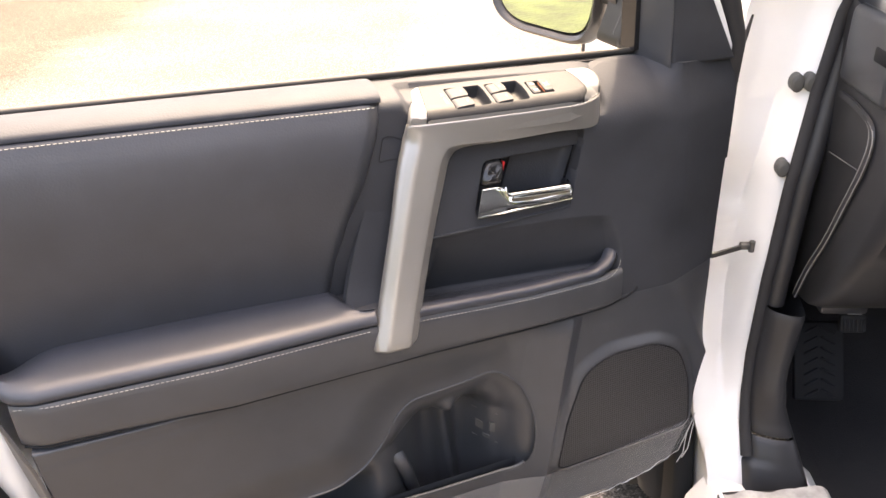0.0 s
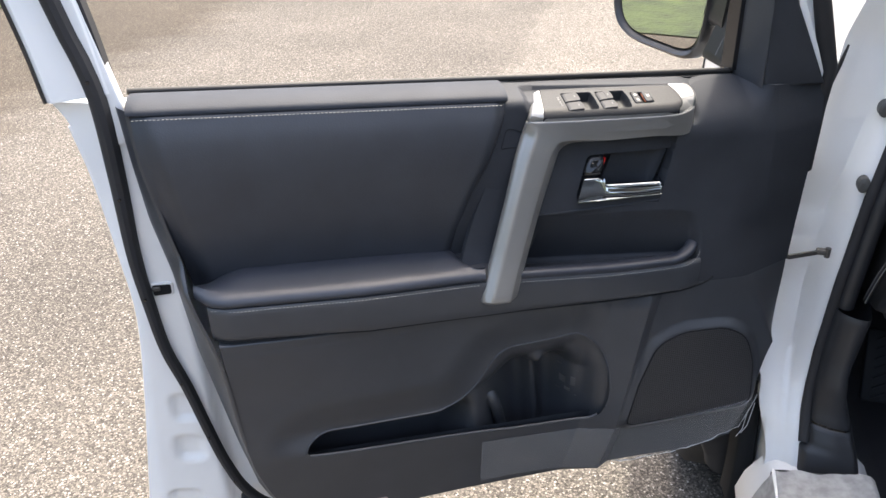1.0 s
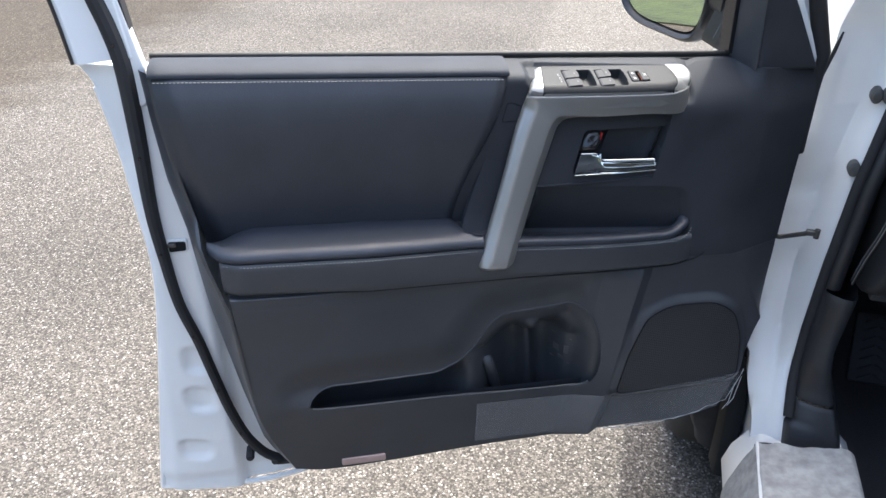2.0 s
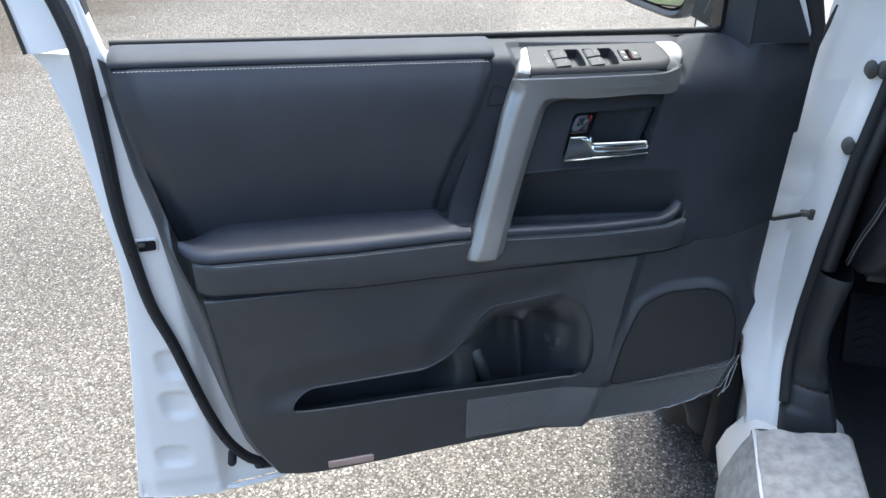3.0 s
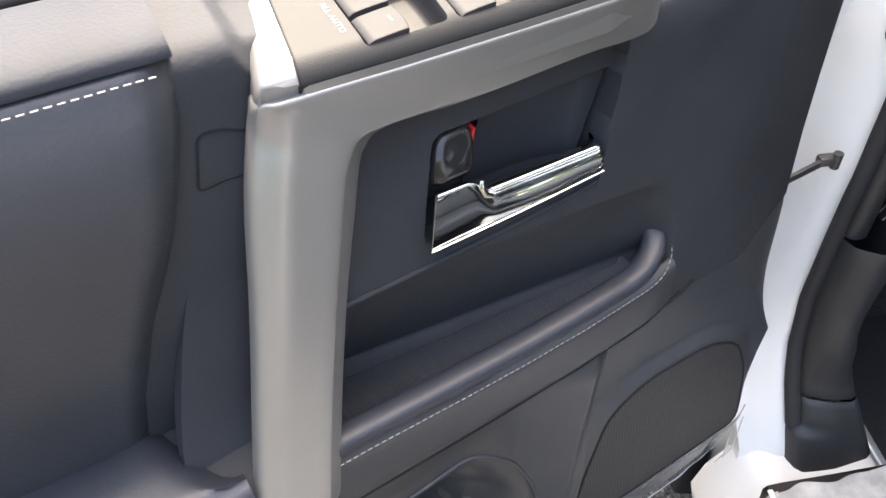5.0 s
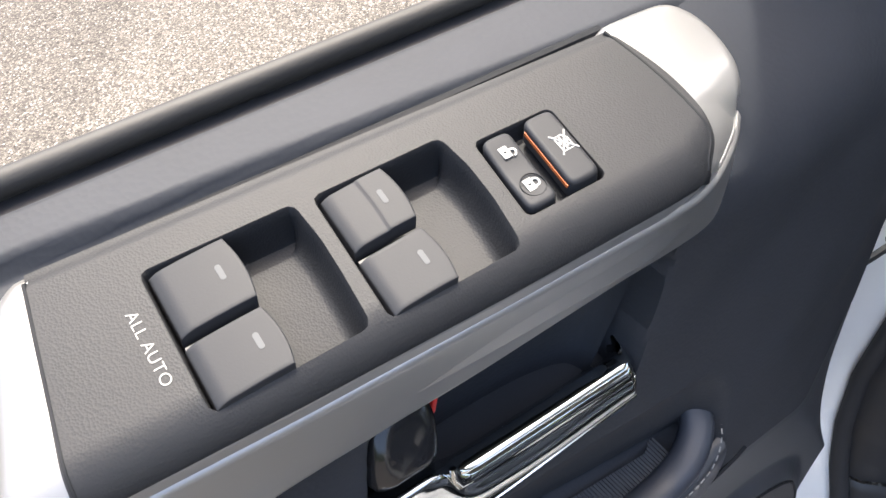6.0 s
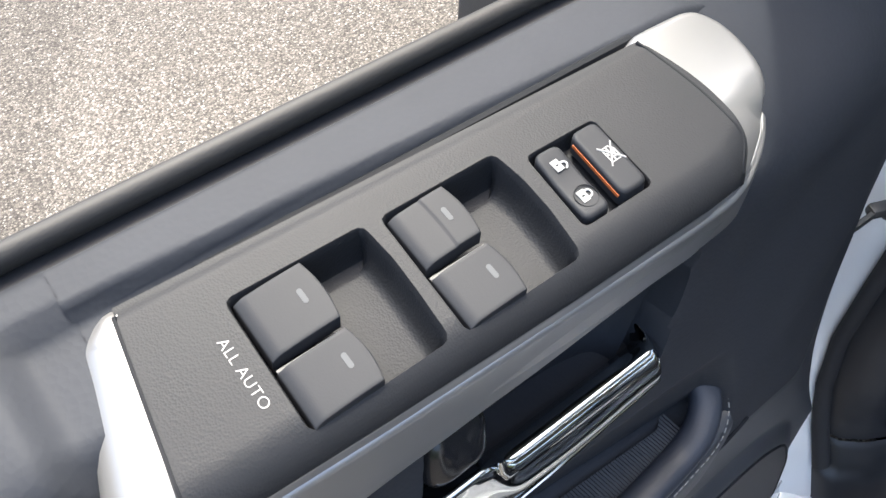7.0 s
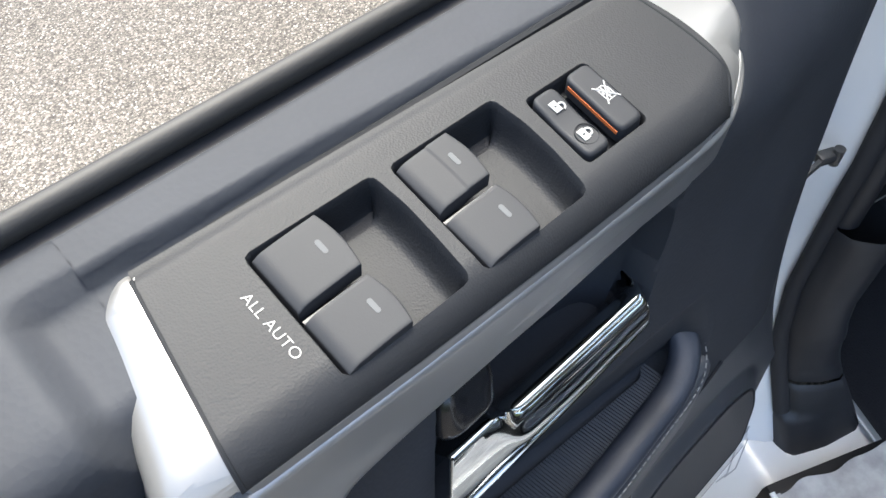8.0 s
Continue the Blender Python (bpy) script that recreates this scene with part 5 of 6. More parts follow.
sweep("belt_seal", [(x, 0.0552, belt(x) + 0.0012) for x in np.linspace(-0.466, 0.366, 30)], disc(0.0040, 14, 0.9, 1.05), GLAZE, door, "black rubber window seal", up=(0, 0, 1))
sweep("seal_base", [(x, 0.0550, belt(x) - 0.0075) for x in np.linspace(-0.466, 0.366, 30)], [(-0.0075, -0.006), (0.0075, -0.006), (0.0075, 0.004), (-0.0075, 0.004)], RUBBER, door, "black rubber base of the window seal", up=(0, 0, 1))
plate("frame_corner", corners([(-0.504, 1.150), (-0.475, 1.150), (-0.467, 1.192), (-0.475, 1.235), (-0.4865, 1.30), (-0.503, 1.42), (-0.520, 1.42), (-0.506, 1.30)], 0.004, 60), lambda x, z: 0.0225, PAINT, door, "white painted foot of the window frame", 0.02, 0.002)
# latch slot and bump stop in the shut face
plate("latch_slot", corners([(-0.489, 0.920), (-0.489, 0.944), (-0.458, 0.943), (-0.459, 0.921)], 0.005, 36), lambda x, z: 0.0275, PAINT, door, "", 0.006, 0.002)
plate("latch_opening", corners([(-0.486, 0.9235), (-0.486, 0.9405), (-0.461, 0.9395), (-0.462, 0.9245)], 0.003, 32), lambda x, z: 0.0262, DARK, door, "black latch opening", 0.004, 0.0005)
block("latch_hook", (0.012, 0.004, 0.006), pose(-0.481, 0.0245, 0.936), STEEL, door, "steel latch", 0.001, 1)
sweep("bump_stop", [(-0.420, 0.034, 0.5065), (-0.420, 0.010, 0.507), (-0.420, 0.006, 0.507)], disc(0.0075, 14), RUBBER, door, "black rubber bump stop", up=(0, 0, 1), scale=lambda t: 1 - 0.3 * (t > 0.9))

# mirror sail
plate("sail_trim", corners([(0.373, 1.1665), (0.3665, 1.268), (0.356, 1.40), (0.340, 1.455), (0.350, 1.455), (0.372, 1.385), (0.409, 1.272), (0.446, 1.207), (0.472, 1.1610)], 0.003, 90), lambda x, z: 0.001 + 0.10 * (z - 1.165) + 0.12 * max(x - 0.42, 0), TRIM, door, "flat black mirror corner trim", 0.03, 0.004, 4)
plate("sail_pillar", corners([(0.352, 1.166), (0.347, 1.30), (0.335, 1.45), (0.352, 1.44), (0.3665, 1.27), (0.3735, 1.158)], 0.003, 60), lambda x, z: max(0.047 - 2.3 * (x - 0.352 + 0.05 * (z - 1.178)), 0.004), PLASTIC, door, "", 0.02, 0.002)
sweep("sail_channel", [(0.350, 0.055, 1.178), (0.345, 0.055, 1.30), (0.33, 0.05, 1.46)], [(-0.004, -0.010), (0.004, -0.010), (0.004, 0.02), (-0.004, 0.02)], GLOSSB, door, up=(0, 1, 0))
sweep("frame_sliver", [(0.366, 0.020, 1.42), (0.4150, 0.016, 1.272), (0.4510, 0.016, 1.209), (0.4740, 0.018, 1.168)], [(-0.006, -0.002), (0.006, -0.002), (0.006, 0.012), (-0.006, 0.012)], PAINT, door, "white painted frame beside the corner trim", up=(0, 1, 0), scale=lambda t: 1 - 0.7 * t)
sweep("corner_gasket", [(0.488, 0.030, 1.02), (0.484, 0.028, 1.12), (0.482, 0.022, 1.18), (0.443, 0.022, 1.285), (0.37, 0.024, 1.42)], disc(0.012, 12), RUBBER, door, "black rubber corner gasket", up=(0, 1, 0))

# door mirror
MU, MN = Vector((0.337, -0.9415, 0)), Vector((-0.9415, -0.337, 0))
MC = Vector((0.325, 0.265, 1.252))


def mirror_ring(grow, depth, n=72, squash=1.0, tilt=0.0):
    out = corners([(-0.098 - grow, 0.070 + grow), (-0.086 - grow, -0.060 - grow), (-0.050, -0.086 - grow), (0.080 + grow, -0.092 - grow), (0.100 + grow, -0.060), (0.104 + grow, 0.086 + grow), (0.0, 0.094 + grow)], 0.035, n)
    return [MC + MU * p.x * squash + Vector((0, 0, p.y * squash)) - MN * (depth + tilt * p.y) for p in out]


def loft(name, rings, mat, parent, label="", caps=True, angle=45):
    n = len(rings[0])
    verts = [p for r in rings for p in r]
    faces = [(j * n + i, j * n + (i + 1) % n, (j + 1) * n + (i + 1) % n, (j + 1) * n + i) for j in range(len(rings) - 1) for i in range(n)]
    if caps:
        faces += [tuple(range(n)), tuple(range(len(verts) - n, len(verts)))]
    return finish(name, verts, faces, mat, parent, label, angle)


housing = loft("mirror_housing", [mirror_ring(-0.002, 0.014), mirror_ring(0.002, 0.000), mirror_ring(0.006, -0.003), mirror_ring(0.011, 0.002), mirror_ring(0.013, 0.02), mirror_ring(0.008, 0.06, squash=0.95), mirror_ring(0.0, 0.09, squash=0.8), mirror_ring(0.0, 0.105, squash=0.5)], BLACKP, door, "satin black mirror housing")
loft("mirror_glass", [mirror_ring(-0.003, 0.010, tilt=0.026), mirror_ring(-0.003, 0.007, tilt=0.026)], MIRROR, door, "mirror showing grass and road")
plate("mirror_base", corners([(0.348, 1.1720), (0.420, 1.1380), (0.424, 1.2300), (0.420, 1.290), (0.374, 1.284), (0.364, 1.2250)], 0.006, 60), lambda x, z: 0.085 + 0.25 * max(0.36 - x, 0), BLACKP, door, "black mirror foot", 0.05, 0.006, 4)
sweep("mirror_arm", [(0.394, 0.215, 1.240), (0.392, 0.165, 1.240), (0.390, 0.115, 1.240)], [tuple(p) for p in corners([(-0.030, -0.028), (0.030, -0.028), (0.026, 0.034), (-0.026, 0.034)], 0.014, 28)], BLACKP, door, "black mirror arm")
sweep("mirror_seam", [(0.3395, 0.0835, 1.1900), (0.345, 0.0825, 1.2060), (0.350, 0.082, 1.218)], disc(0.0010, 6), LENS, door, "", up=(0, 1, 0))

# ---- the car ----
PILLAR = [(0.40, -0.02), (0.50, -0.028), (0.56, -0.058), (0.60, -0.082), (0.64, -0.102), (0.70, -0.117), (0.78, -0.121), (0.86, -0.123), (1.0, -0.138), (1.1, -0.160), (1.2, -0.172), (1.3, -0.140), (1.42, -0.03), (1.56, 0.13), (1.68, 0.30), (1.74, 0.45)]


def pillar_rear(z):
    return float(np.interp(z, [a for a, b in PILLAR], [b for a, b in PILLAR]))


def seal_in(z):
    return float(np.interp(z, [0.40, 0.50, 0.553, 0.60, 0.66, 0.76, 0.84, 0.976, 1.1, 1.22, 1.45, 1.74], [0.038, 0.037, 0.034, 0.032, 0.035, 0.038, 0.040, 0.050, 0.070, 0.090, 0.150, 0.24]))


rows = []
for z in np.linspace(0.40, 1.74, 90):
    r, s = pillar_rear(z), seal_in(z)
    off = 0.10 * float(smooth(1.15, 1.7, z))
    dp = float(np.interp(z, [0.62, 0.78, 0.92, 1.02, 1.25], [0.0, 0.055, 0.062, 0.035, 0.015]))
    dent = 0.006 * math.exp(-((z - 0.90) / 0.012) ** 2) + 0.004 * math.exp(-((z - 0.845) / 0.01) ** 2)
    row = []
    for k, (i, d) in enumerate([(-0.165, -0.20 - dp), (-0.150, -0.10 - dp), (-0.120, -0.045 - dp), (-0.085, -0.020 - dp), (-0.05, -0.008 - dp), (-0.02, -0.002 - dp), (-0.004, -dp), (s - 0.030, -dp * 0.95), (s - 0.022, 0.004 - dp * 0.75), (s - 0.012, 0.010 - dp * 0.2), (s + 0.004, 0.013), (s + 0.02, 0.0), (s + 0.03, -0.06), (s + 0.05, -0.28)]):
        emb = 0.003 * (float(smooth(1.012, 1.018, z) * smooth(1.088, 1.082, z)) + float(smooth(0.902, 0.908, z) * smooth(0.972, 0.966, z)) + float(smooth(0.66, 0.67, z) * smooth(0.80, 0.79, z))) if k in (7, 8) else 0
        row.append(car_at(r + d - emb + (dent if 4 <= k <= 7 else 0), max(i, -0.165 + 0.128 * float(smooth(0.72, 0.62, z)) + 0.022 * float(smooth(0.60, 0.50, z)) + 0.145 * float(smooth(1.06, 1.15, z))) + off, z))
    rows.append(row)
finish("front_pillar", *grid(rows), PAINT, car, "white painted hinge pillar", 50)
zs = np.linspace(0.550, 1.72, 80)
sweep("opening_seal", [car_at(pillar_rear(z) + 0.020, seal_in(z) + 0.004, z) for z in zs], disc(0.0075, 12, 1.0, 1.2), RUBBER, car, "black rubber opening seal", up=tuple(CI))
zs = np.linspace(0.790, 1.72, 60)
sweep("seal_lip", [car_at(pillar_rear(z) + 0.022, seal_in(z) + 0.022, z) for z in zs], disc(0.0115, 14, 0.9, 1.1), CABIN, car, "broad black lip of the opening seal", up=tuple(CI))
for r, i, z in ((-0.124, 0.043, 0.997), (-0.150, 0.050, 1.110), (-0.146, 0.066, 1.112)):
    p = car_at(r, i, z)
    sweep("rubber_plug", [p - CR * 0.012, p + CR * 0.002, p + CR * 0.005], disc(0.0125, 16, 0.72, 1.0), PLUG, car, "grey rubber plug", up=(0, 0, 1), scale=lambda t: 1 - 0.35 * (t > 0.9))
p = car_at(-0.112, 0.016, 0.884) - Vector((0.011, 0, 0))
block("strap_bracket", (0.019, 0.011, 0.010), Matrix.Translation(p) @ Matrix.Rotation(math.atan2(CI.y, CI.x), 4, "Z"), STEEL, car, "dark steel check bracket", 0.003, 2)
sweep("strap_pin", [p + Vector((0.006, -0.005, -0.008)), p + Vector((0.006, -0.005, 0.008))], disc(0.0045, 12), STEEL, car, up=(1, 0, 0))
sweep("check_strap", [p, Vector((0.481, 0.0023, 0.8783)), Vector((0.43, 0.03, 0.885))], [(-0.0018, -0.0036), (0.0018, -0.0036), (0.0018, 0.0036), (-0.0018, 0.0036)], STEEL, car, "dark steel door check strap", up=(0, 0, 1))

sweep("fender_gap", [car_at(-0.166, i, z) for i, z in ((-0.018, 1.198), (-0.023, 1.170), (-0.028, 1.142), (-0.032, 1.118))], disc(0.0028, 8), RUBBER, car, "dark joint beside the fender", up=tuple(CI), scale=lambda t: 0.3 + 0.9 * math.sin(math.pi * min(t + 0.1, 1)))
# sill
rows = []
for r in np.linspace(-0.05, 1.35, 40):
    rows.append([car_at(r, i, z) for i, z in ((0.06, 0.27), (0.0, 0.30), (-0.035, 0.345), (-0.048, 0.400), (-0.038, 0.445), (-0.012, 0.492), (0.0, 0.500), (0.02, 0.503), (0.05, 0.500), (0.075, 0.505), (0.13, 0.520), (0.15, 0.50), (0.16, 0.42))])
finish("sill", *grid(rows), PAINT, car, "white painted door sill", 50)
# kick panel: two pieces of black plastic inside the seal
for name, za, zb in (("kick_panel", 0.585, 0.790), ("sill_end_trim", 0.485, 0.582)):
    rows = []
    for z in np.linspace(za, zb, 30):
        r, s = pillar_rear(z) + 0.018 * float(smooth(0.59, 0.66, z)), seal_in(z)
        if name == "sill_end_trim":
            s -= 0.010 * float(smooth(0.552, 0.540, z))
        e = float(np.interp(z, [0.48, 0.525, 0.583, 0.63, 0.676, 0.7765, 0.80], [0.140, 0.127, 0.1075, 0.092, 0.086, 0.095, 0.098]))
        up = 0.003 * float(smooth(za + 0.004, za, z) + smooth(zb - 0.004, zb, z))
        rows.append([car_at(r + d - up, i, z) for i, d in ((s + 0.006, 0.000), (s + 0.009, 0.016), (s + 0.013, 0.026), (s + 0.020, 0.032), (s * 0.5 + e * 0.5 + 0.005, 0.040), (e - 0.010, 0.042), (e - 0.003, 0.038), (e, 0.028), (e + 0.004, 0.0), (e + 0.012, -0.12), (e + 0.03, -0.55))])
    finish(name, *grid(rows), CABIN, car, "black plastic kick panel", 50)
rows = [[car_at(r, i, z) for i, z in ((-0.016, 0.495), (-0.0185, 0.528), (-0.0150, 0.5335), (0.0, 0.5365), (0.06, 0.5415), (0.118, 0.5480), (0.128, 0.542), (0.130, 0.480))] for r in np.linspace(0.030, 1.2, 20)]
finish("scuff_plate", *grid(rows, tuple(CR * 0.01)), CABIN, car, "black plastic scuff plate on the sill", 40)
# floor and bulkhead
def car_sheet(name, pts, mat, label=""):
    return finish(name, [car_at(*p) for p in pts], [tuple(range(len(pts)))], mat, car, label)


rows = [[car_at(r, i, 0.43 + 0.10 * float(smooth(0.19, 0.12, i)) + 0.006 * noise.noise(Vector((r * 9, i * 9, 0))) + 0.16 * float(smooth(-0.30, -0.55, r))) for i in np.linspace(0.12, 1.35, 30)] for r in np.linspace(-0.60, 1.4, 40)]
finish("footwell_carpet", *grid(rows), CARPET, car, "black footwell carpet", 60)
car_sheet("bulkhead", [(-0.58, 0.10, 0.45), (-0.58, 1.4, 0.45), (-0.45, 1.4, 1.2), (-0.45, 0.10, 1.2)], CARPET, "black carpeted bulkhead")

# foot rest with chevron ribs
FR = Matrix.Translation(car_at(-0.205, 0.196, 0.606)) @ CARM.to_3x3().to_4x4() @ Matrix.Rotation(radians(-30), 4, "Y")
rest = block("foot_rest", (0.016, 0.084, 0.135), FR, DARK, car, "black ribbed foot rest", 0.006, 2)
for k in range(7):
    for sgn in (-1, 1):
        block("chevron", (0.004, 0.026, 0.004), FR @ Matrix.Translation((0.009, sgn * 0.014, -0.054 + k * 0.018)) @ Matrix.Rotation(radians(-sgn * 28), 4, "X"), DARK, rest, "", 0.001, 1)
# parking brake pedal
PP = Matrix.Translation(car_at(-0.19, 0.228, 0.694)) @ CARM.to_3x3().to_4x4() @ Matrix.Rotation(radians(-25), 4, "Y")
pedal = block("brake_pedal", (0.014, 0.042, 0.030), PP, RUBBER, car, "black ribbed parking brake pedal", 0.005, 2)
for k in range(6):
    block("rib", (0.005, 0.0030, 0.020), PP @ Matrix.Translation((0.008, -0.016 + k * 0.0064, -0.002)), RUBBER, pedal, "", 0.001, 1)
for k, w in ((0, 0.022), (1, 0.018)):
    block("print_bar", (0.002, w, 0.0025), PP @ Matrix.Translation((0.008, 0, 0.017 + 0.005 * k)), PRINT, pedal, "white print bar", 0.0003, 1)

# dashboard end
DASH = [(-0.115, 0.800), (-0.060, 0.806), (-0.015, 0.845), (0.040, 0.930), (0.080, 1.020), (0.085, 1.090), (0.050, 1.160), (-0.06, 1.215), (-0.25, 1.24), (-0.50, 1.25), (-0.50, 0.80)]
rings = []
for i, k in ((0.088, 0.90), (0.094, 0.96), (0.105, 1.0), (0.30, 1.0), (0.60, 1.03), (1.38, 1.03)):
    rings.append([car_at(-0.2 + (r + 0.2) * k, i + 0.05 * (1 - k), 1.0 + (z - 1.0) * (0.97 + 0.03 * k)) for r, z in [tuple(p) for p in corners(DASH, 0.03, 70)]])
loft("dashboard", rings, CABIN, car, "black grained dashboard")
EDGE = [tuple(p) for p in spline([(-0.108, 0.800), (-0.085, 0.860), (-0.055, 0.918), (-0.028, 0.985), (-0.006, 1.042), (0.001, 1.080), (-0.012, 1.100), (-0.060, 1.108), (-0.107, 1.109)], 50)]
sweep("dash_edge", [car_at(r, 0.0905, z) for r, z in EDGE], [(-0.0045, -0.001), (0.0045, -0.001), (0.0038, 0.0022), (0.0, 0.0030), (-0.0038, 0.0022)], CABIN, car, "folded edge of the dashboard's end", up=tuple(-CI))
for d in (-0.0050, 0.0048):
    sweep("dash_seam", [car_at(r + d, 0.0885, z) for r, z in EDGE[:44]], disc(0.0008, 6), THREAD, car, "pale stitched dashboard seam", up=tuple(CI))
sweep("dash_seam", [car_at(-0.103, 0.0905, 1.030), car_at(-0.006, 0.0905, 1.041)], disc(0.0009, 6), LENS, car, "fine joint of the dashboard's end", up=tuple(CI))
block("vent_trim", (0.135, 0.020, 0.10), Matrix.Translation(car_at(-0.055, 0.096, 1.172)) @ CARM.to_3x3().to_4x4(), PLASTIC, car, "grey-black vent surround", 0.012, 3)
block("vent_slot", (0.045, 0.010, 0.018), Matrix.Translation(car_at(-0.012, 0.0895, 1.180)) @ CARM.to_3x3().to_4x4(), DARK, car, "", 0.003, 2)
block("release_lever", (0.03, 0.065, 0.022), Matrix.Translation(car_at(-0.06, 0.135, 0.818)) @ CARM.to_3x3().to_4x4(), CABIN, car, "black bonnet release lever", 0.005, 2)

# fender, bonnet and wheel beyond the door
rows = []
for r in np.linspace(-0.205, -1.45, 50):
    arch = max(0.0, 0.46 ** 2 - (r + 0.66) ** 2) ** 0.5
    zlo = max(0.45, 0.36 + arch) if arch > 0 else 0.45
    row = []
    for t in np.linspace(0, 1, 16):
        z = zlo + (1.13 - zlo) * t
        i = -0.140 - 0.03 * math.exp(-((z - zlo - 0.05) / 0.05) ** 2) + 0.06 * float(smooth(1.04, 1.14, z)) + 0.05 * float(smooth(-0.9, -1.45, r))
        row.append(car_at(r, i, z))
    row += [car_at(r, -0.06, 1.150), car_at(r, 0.02, 1.160)]
    rows.append(row)
finish("fender", *grid(rows), PAINT, car, "white painted front fender", 60)
rows = []
for r in np.linspace(-0.30, -1.45, 24):
    rows.append([car_at(r, i, 1.165 + 0.045 * math.sin(math.pi * (i - 0.02) / 1.5) - 0.06 * float(smooth(-1.0, -1.45, r))) for i in np.linspace(0.02, 1.52, 24)])
finish("bonnet", *grid(rows), PAINT, car, "white painted bonnet", 60)
rows = [[car_at(-1.45, i, z) for i in np.linspace(-0.1, 1.65, 6)] for z in np.linspace(0.40, 1.10, 6)]
finish("front_end", *grid(rows, None), BLACKP, car, "dark front end")


def wheel_at(rear, inward):
    c = car_at(rear, inward, 0.38)
    prof = [(0.0, 0.22), (-0.010, 0.26), (-0.012, 0.31), (0.0, 0.355), (0.03, 0.378), (0.11, 0.380), (0.21, 0.378), (0.24, 0.355), (0.25, 0.30), (0.24, 0.22)]
    rings = [[c + CI * a + CR * (b * math.cos(w)) + Vector((0, 0, b * math.sin(w))) for a, b in prof] for w in (2 * math.pi * k / 60 for k in range(60))]
    tyre = loft("tyre", rings + [rings[0]], TYRE, car, "black tyre", caps=False)
    rr = [[c + CI * a + CR * (b * math.cos(w)) + Vector((0, 0, b * math.sin(w))) for a, b in ((0.02, 0.225), (0.03, 0.20), (0.05, 0.16), (0.045, 0.06), (0.03, 0.001))] for w in (2 * math.pi * k / 40 for k in range(40))]
    loft("rim", rr + [rr[0]], SILVER, tyre, "silver wheel rim", caps=False)


wheel_at(-0.66, -0.115)
rows = []
for z in np.linspace(0.33, 0.62, 12):
    rows.append([car_at(-0.185 + 0.03 * float(smooth(0.55, 0.33, z)) + d, i, z) for i, d in ((-0.115 + 0.03 * float(smooth(0.42, 0.33, z)), -0.02), (-0.105 + 0.03 * float(smooth(0.42, 0.33, z)), 0.0), (-0.06, 0.010), (-0.02, 0.0), (0.02, -0.03))])
finish("mud_flap", *grid(rows, tuple(CR * -0.012)), RUBBER, car, "black rubber mud guard", 50)
rows = []
for z in np.linspace(0.34, 0.605, 14):
    rows.append([car_at(-0.085 + 0.05 * float(smooth(0.58, 0.38, z)) - 0.03 + d, i, z) for i, d in ((-0.060, -0.05), (-0.054, -0.004), (-0.050, 0.0), (-0.026, 0.004), (-0.021, 0.0), (-0.017, -0.05))])
finish("lower_pillar_trim", *grid(rows), DARK, car, "glossy black lower pillar trim", 50)

# the rest of the body, closing the car
rows = [[car_at(r, i, 1.80 - 0.06 * abs(i - 0.77) ** 2 - 0.10 * float(smooth(0.7, 0.35, r))) for i in np.linspace(0.22, 1.32, 14)] for r in np.linspace(0.45, 3.2, 24)]
finish("roof", *grid(rows, (0, 0, -0.04)), PAINT, car, "white painted roof", 60)
rows = [[car_at(r, 1.60 - 0.28 * float(smooth(1.1, 1.75, z)), z) for r in np.linspace(-1.4, 3.3, 20)] for z in np.linspace(0.42, 1.12, 8)]
finish("far_side", *grid(rows, tuple(CI * -0.05)), PAINT, car, "white painted far side", 60)
rows = [[car_at(r, -0.12 + 0.0 * z, z) for r in np.linspace(1.32, 3.3, 20)] for z in np.linspace(0.42, 1.14, 8)]
finish("rear_side", *grid(rows, tuple(CI * 0.05)), PAINT, car, "white painted rear side", 60)
rows = [[car_at(3.3, i, z) for i in np.linspace(-0.10, 1.6, 6)] for z in np.linspace(0.42, 1.80, 6)]
finish("tail", *grid(rows), PAINT, car, "white painted tail", 60)
for i0 in (0.24, 1.30):
    for r0, r1, w in ((1.36, 1.30, 0.10), (2.45, 2.40, 0.12), (3.25, 3.0, 0.12)):
        sweep("roof_pillar", [car_at(r0, i0 + (-0.30 if i0 < 1 else 0.28), 1.10), car_at(r1, i0, 1.76)], [(-w / 2, -0.02), (w / 2, -0.02), (w / 2, 0.02), (-w / 2, 0.02)], PAINT, car, "white roof pillar", up=tuple(CI))
wheel_at(2.15, -0.155)
wheel_at(-0.66, 1.44)
wheel_at(2.15, 1.44)
rows = [[car_at(-0.34 + 0.80 * t, i - (i - 0.77) * 0.16 * t, 1.185 + 0.535 * t + 0.03 * math.sin(math.pi * t)) for i in np.linspace(0.06, 1.48, 12)] for t in np.linspace(0, 1, 10)]
pane = finish("windscreen", *grid(rows), GLASS, car, "clear glass windscreen", 60)

# unseen dark lining, added to stop the white body sheets bouncing light
rows = [[car_at(r, i, z) for r, i in ((1.38, 0.02), (1.38, 0.10), (3.2, 0.02), (3.22, 0.4), (3.22, 1.2), (3.1, 1.52), (0.4, 1.52), (-0.4, 1.50))] for z in np.linspace(0.44, 1.14, 5)]
finish("cabin_lining", *grid(rows), CARPET, car, "dark cabin lining", 30)
rows = [[car_at(r, i, 1.745 - 0.06 * abs(i - 0.77) ** 2 - 0.08 * float(smooth(0.7, 0.35, r))) for i in np.linspace(0.24, 1.30, 8)] for r in np.linspace(0.46, 3.15, 12)]
finish("headlining", *grid(rows), material("grey_headlining", (0.30, 0.30, 0.30), 0.9, blotch=0.05), car, "grey headlining", 60)


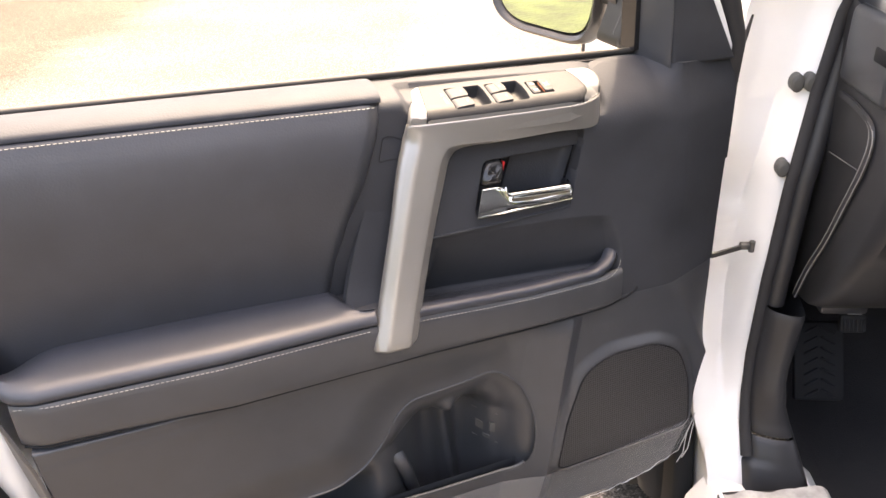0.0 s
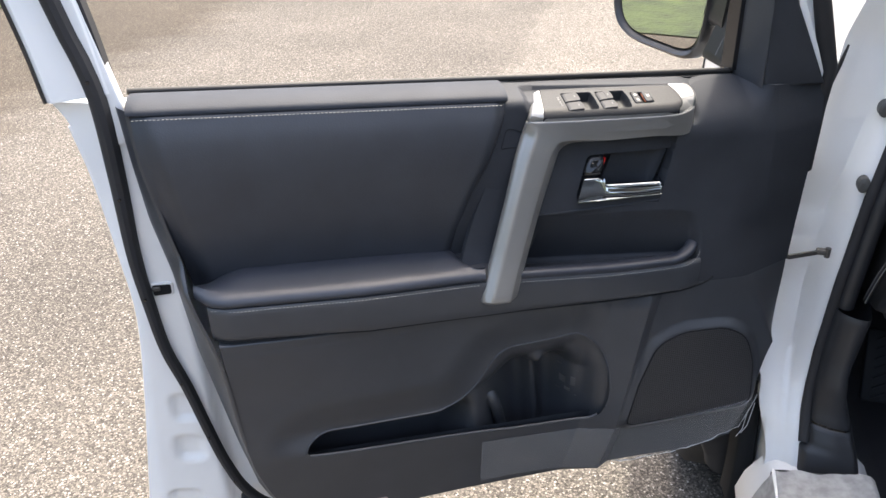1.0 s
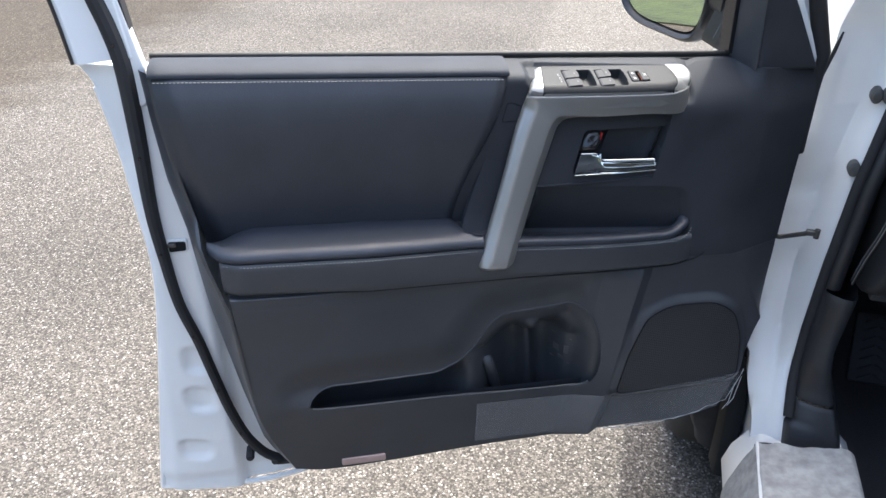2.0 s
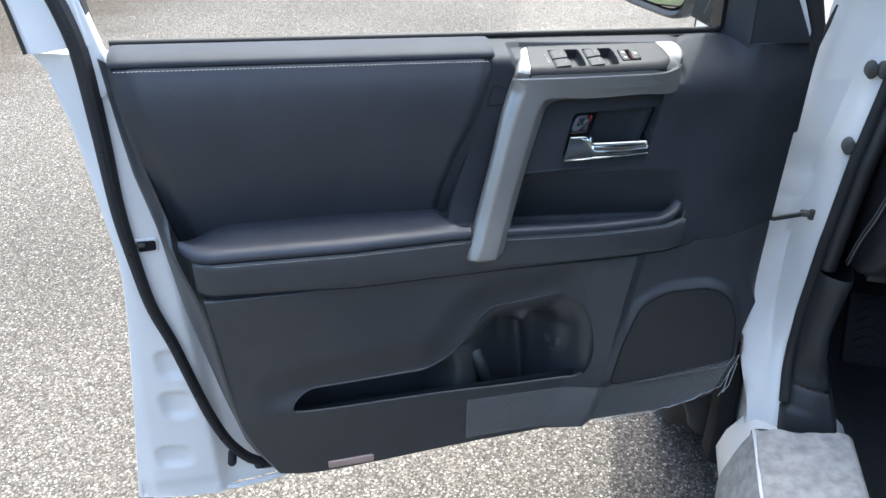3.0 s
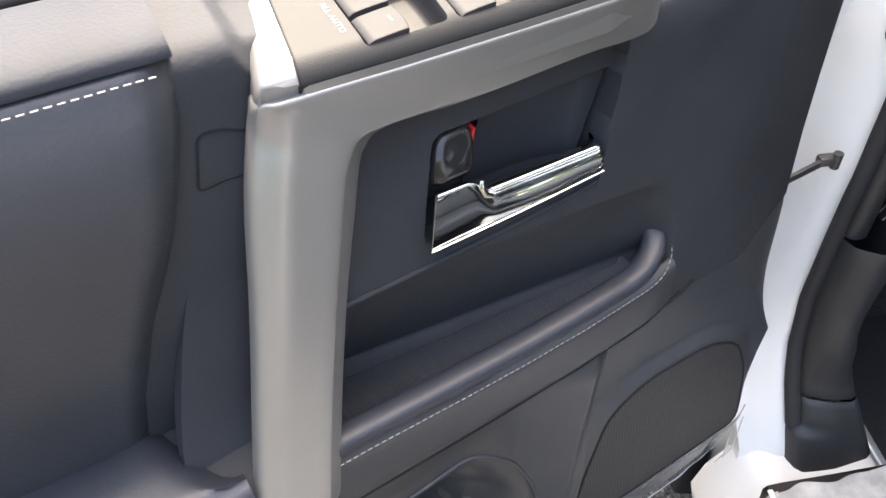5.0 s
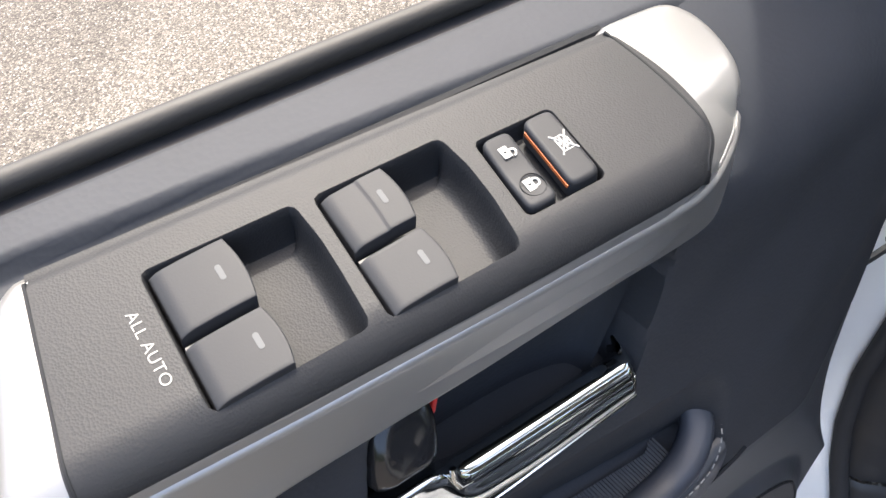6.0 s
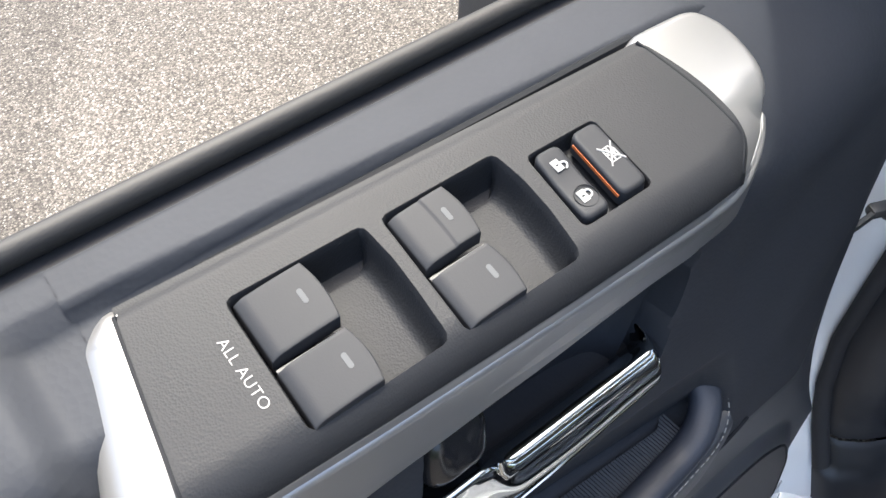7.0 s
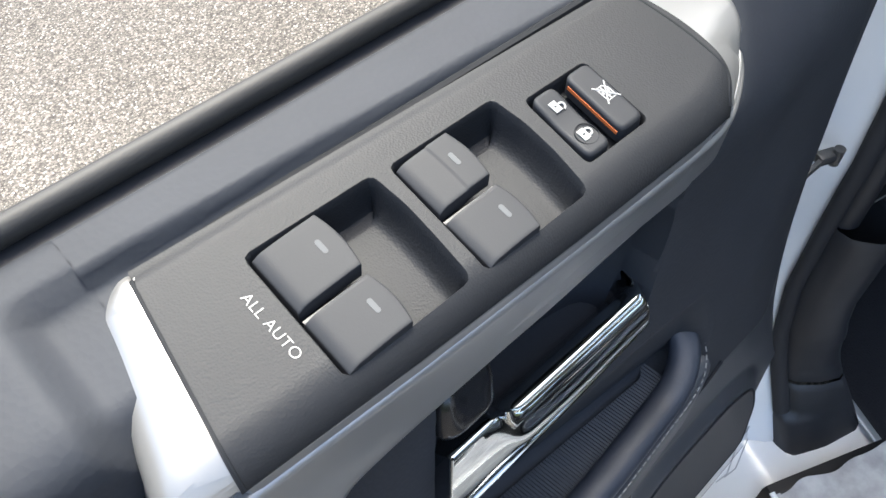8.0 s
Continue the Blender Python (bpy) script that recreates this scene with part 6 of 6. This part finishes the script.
# unseen dark seats, added to dim the light from the cabin side
def seat(i0, r0):
    body = block("seat_cushion", (0.52, 0.50, 0.16), Matrix.Translation(car_at(r0, i0, 0.66)) @ CARM.to_3x3().to_4x4(), LEATHER, car, "black leather seat cushion", 0.05, 4)
    block("seat_back", (0.16, 0.50, 0.64), Matrix.Translation(car_at(r0 + 0.30, i0, 1.02)) @ CARM.to_3x3().to_4x4() @ Matrix.Rotation(radians(16), 4, "Y"), LEATHER, body, "black leather seat back", 0.05, 4)
    block("head_rest", (0.10, 0.26, 0.18), Matrix.Translation(car_at(r0 + 0.42, i0, 1.46)) @ CARM.to_3x3().to_4x4(), LEATHER, body, "black leather head rest", 0.04, 4)


seat(0.46, 0.78)
seat(1.14, 0.78)

# protective paper on the sill
cover = thing("sill_cover", "crumpled white protective paper laid over the door sill", "protective paper", tuple(car_at(0.3, 0.03, 0.5)))


def paper_sheet(name, r0, r1, prof, label, mat, amp):
    line = [tuple(p) for p in spline(prof, 40)]
    rows = []
    for a in np.linspace(0, 1, 70):
        row = []
        for k, (i, z) in enumerate(line):
            r = r0 + (r1 - r0) * a + 0.008 * noise.noise(Vector((i * 30, 1.0, 7))) * (1 - a) - 0.05 * (i - 0.02) * (1 - a)
            w = noise.noise(Vector((r * 9, k * 0.12, 2.0))) + 0.6 * noise.noise(Vector((r * 26, k * 0.30, 5.0)))
            row.append(car_at(r, i - amp * 0.5 * w, z + 0.006 + amp * (w + 0.6)))
        rows.append(row)
    return finish(name, *grid(rows), mat, cover, label, 70)


paper_sheet("top_sheet", 0.042, 1.0, [(-0.0215, 0.530), (-0.016, 0.5365), (0.0, 0.5390), (0.06, 0.5440), (0.10, 0.5495), (0.125, 0.5510), (0.136, 0.542)], "crumpled translucent grey fleece", PAPER, 0.004)
paper_sheet("side_sheet", 0.040, 1.0, [(-0.012, 0.538), (-0.0195, 0.531), (-0.040, 0.470), (-0.053, 0.415), (-0.050, 0.36)], "stiff white paper hanging over the sill", PAPER, 0.002)

sweep("fold", [car_at(r, -0.0195 + 0.002 * noise.noise(Vector((r * 8, 0, 0))), 0.5425 + 0.002 * noise.noise(Vector((r * 11, 3, 0)))) for r in np.linspace(0.040, 1.0, 50)], disc(0.0032, 10, 1.0, 0.6), FOLD, cover, "white folded edge of the paper")

# ---- verge seen in the mirror ----
def verge(name, d0, d1, mat, label):
    """A strip along the road; d is its distance to the left of the car."""
    a, b = CO - CI * d0, CO - CI * d1
    return flat(name, [tuple((p + CR * s)[:2]) for p, s in ((a, -60), (a, 60), (b, 60), (b, -60))], 0.012, mat, label, "grass", "structure")


verge("grass_verge", 5.7, 60, GRASS, "dry yellow-green grass beside the road")

# unseen woods added round the place to block the low bright sky
rows = []
for k in range(181):
    w = 2 * math.pi * k / 180
    R = 24 + 3 * noise.noise(Vector((math.cos(w) * 4, math.sin(w) * 4, 0)))
    H = 8 + 2.5 * noise.noise(Vector((math.cos(w) * 9, math.sin(w) * 9, 3)))
    rows.append([((R + 2.0 * t * t + 1.2 * noise.noise(Vector((w * 12, t * 5, 1)))) * math.cos(w), (R + 2.0 * t * t) * math.sin(w), H * t) for t in np.linspace(0, 1, 10)])
tagged(finish("backdrop", *grid(rows), BACKDROP_GREEN, None, "", 60), "dark green woods added out of view to block low sky", "woods", kind="structure")
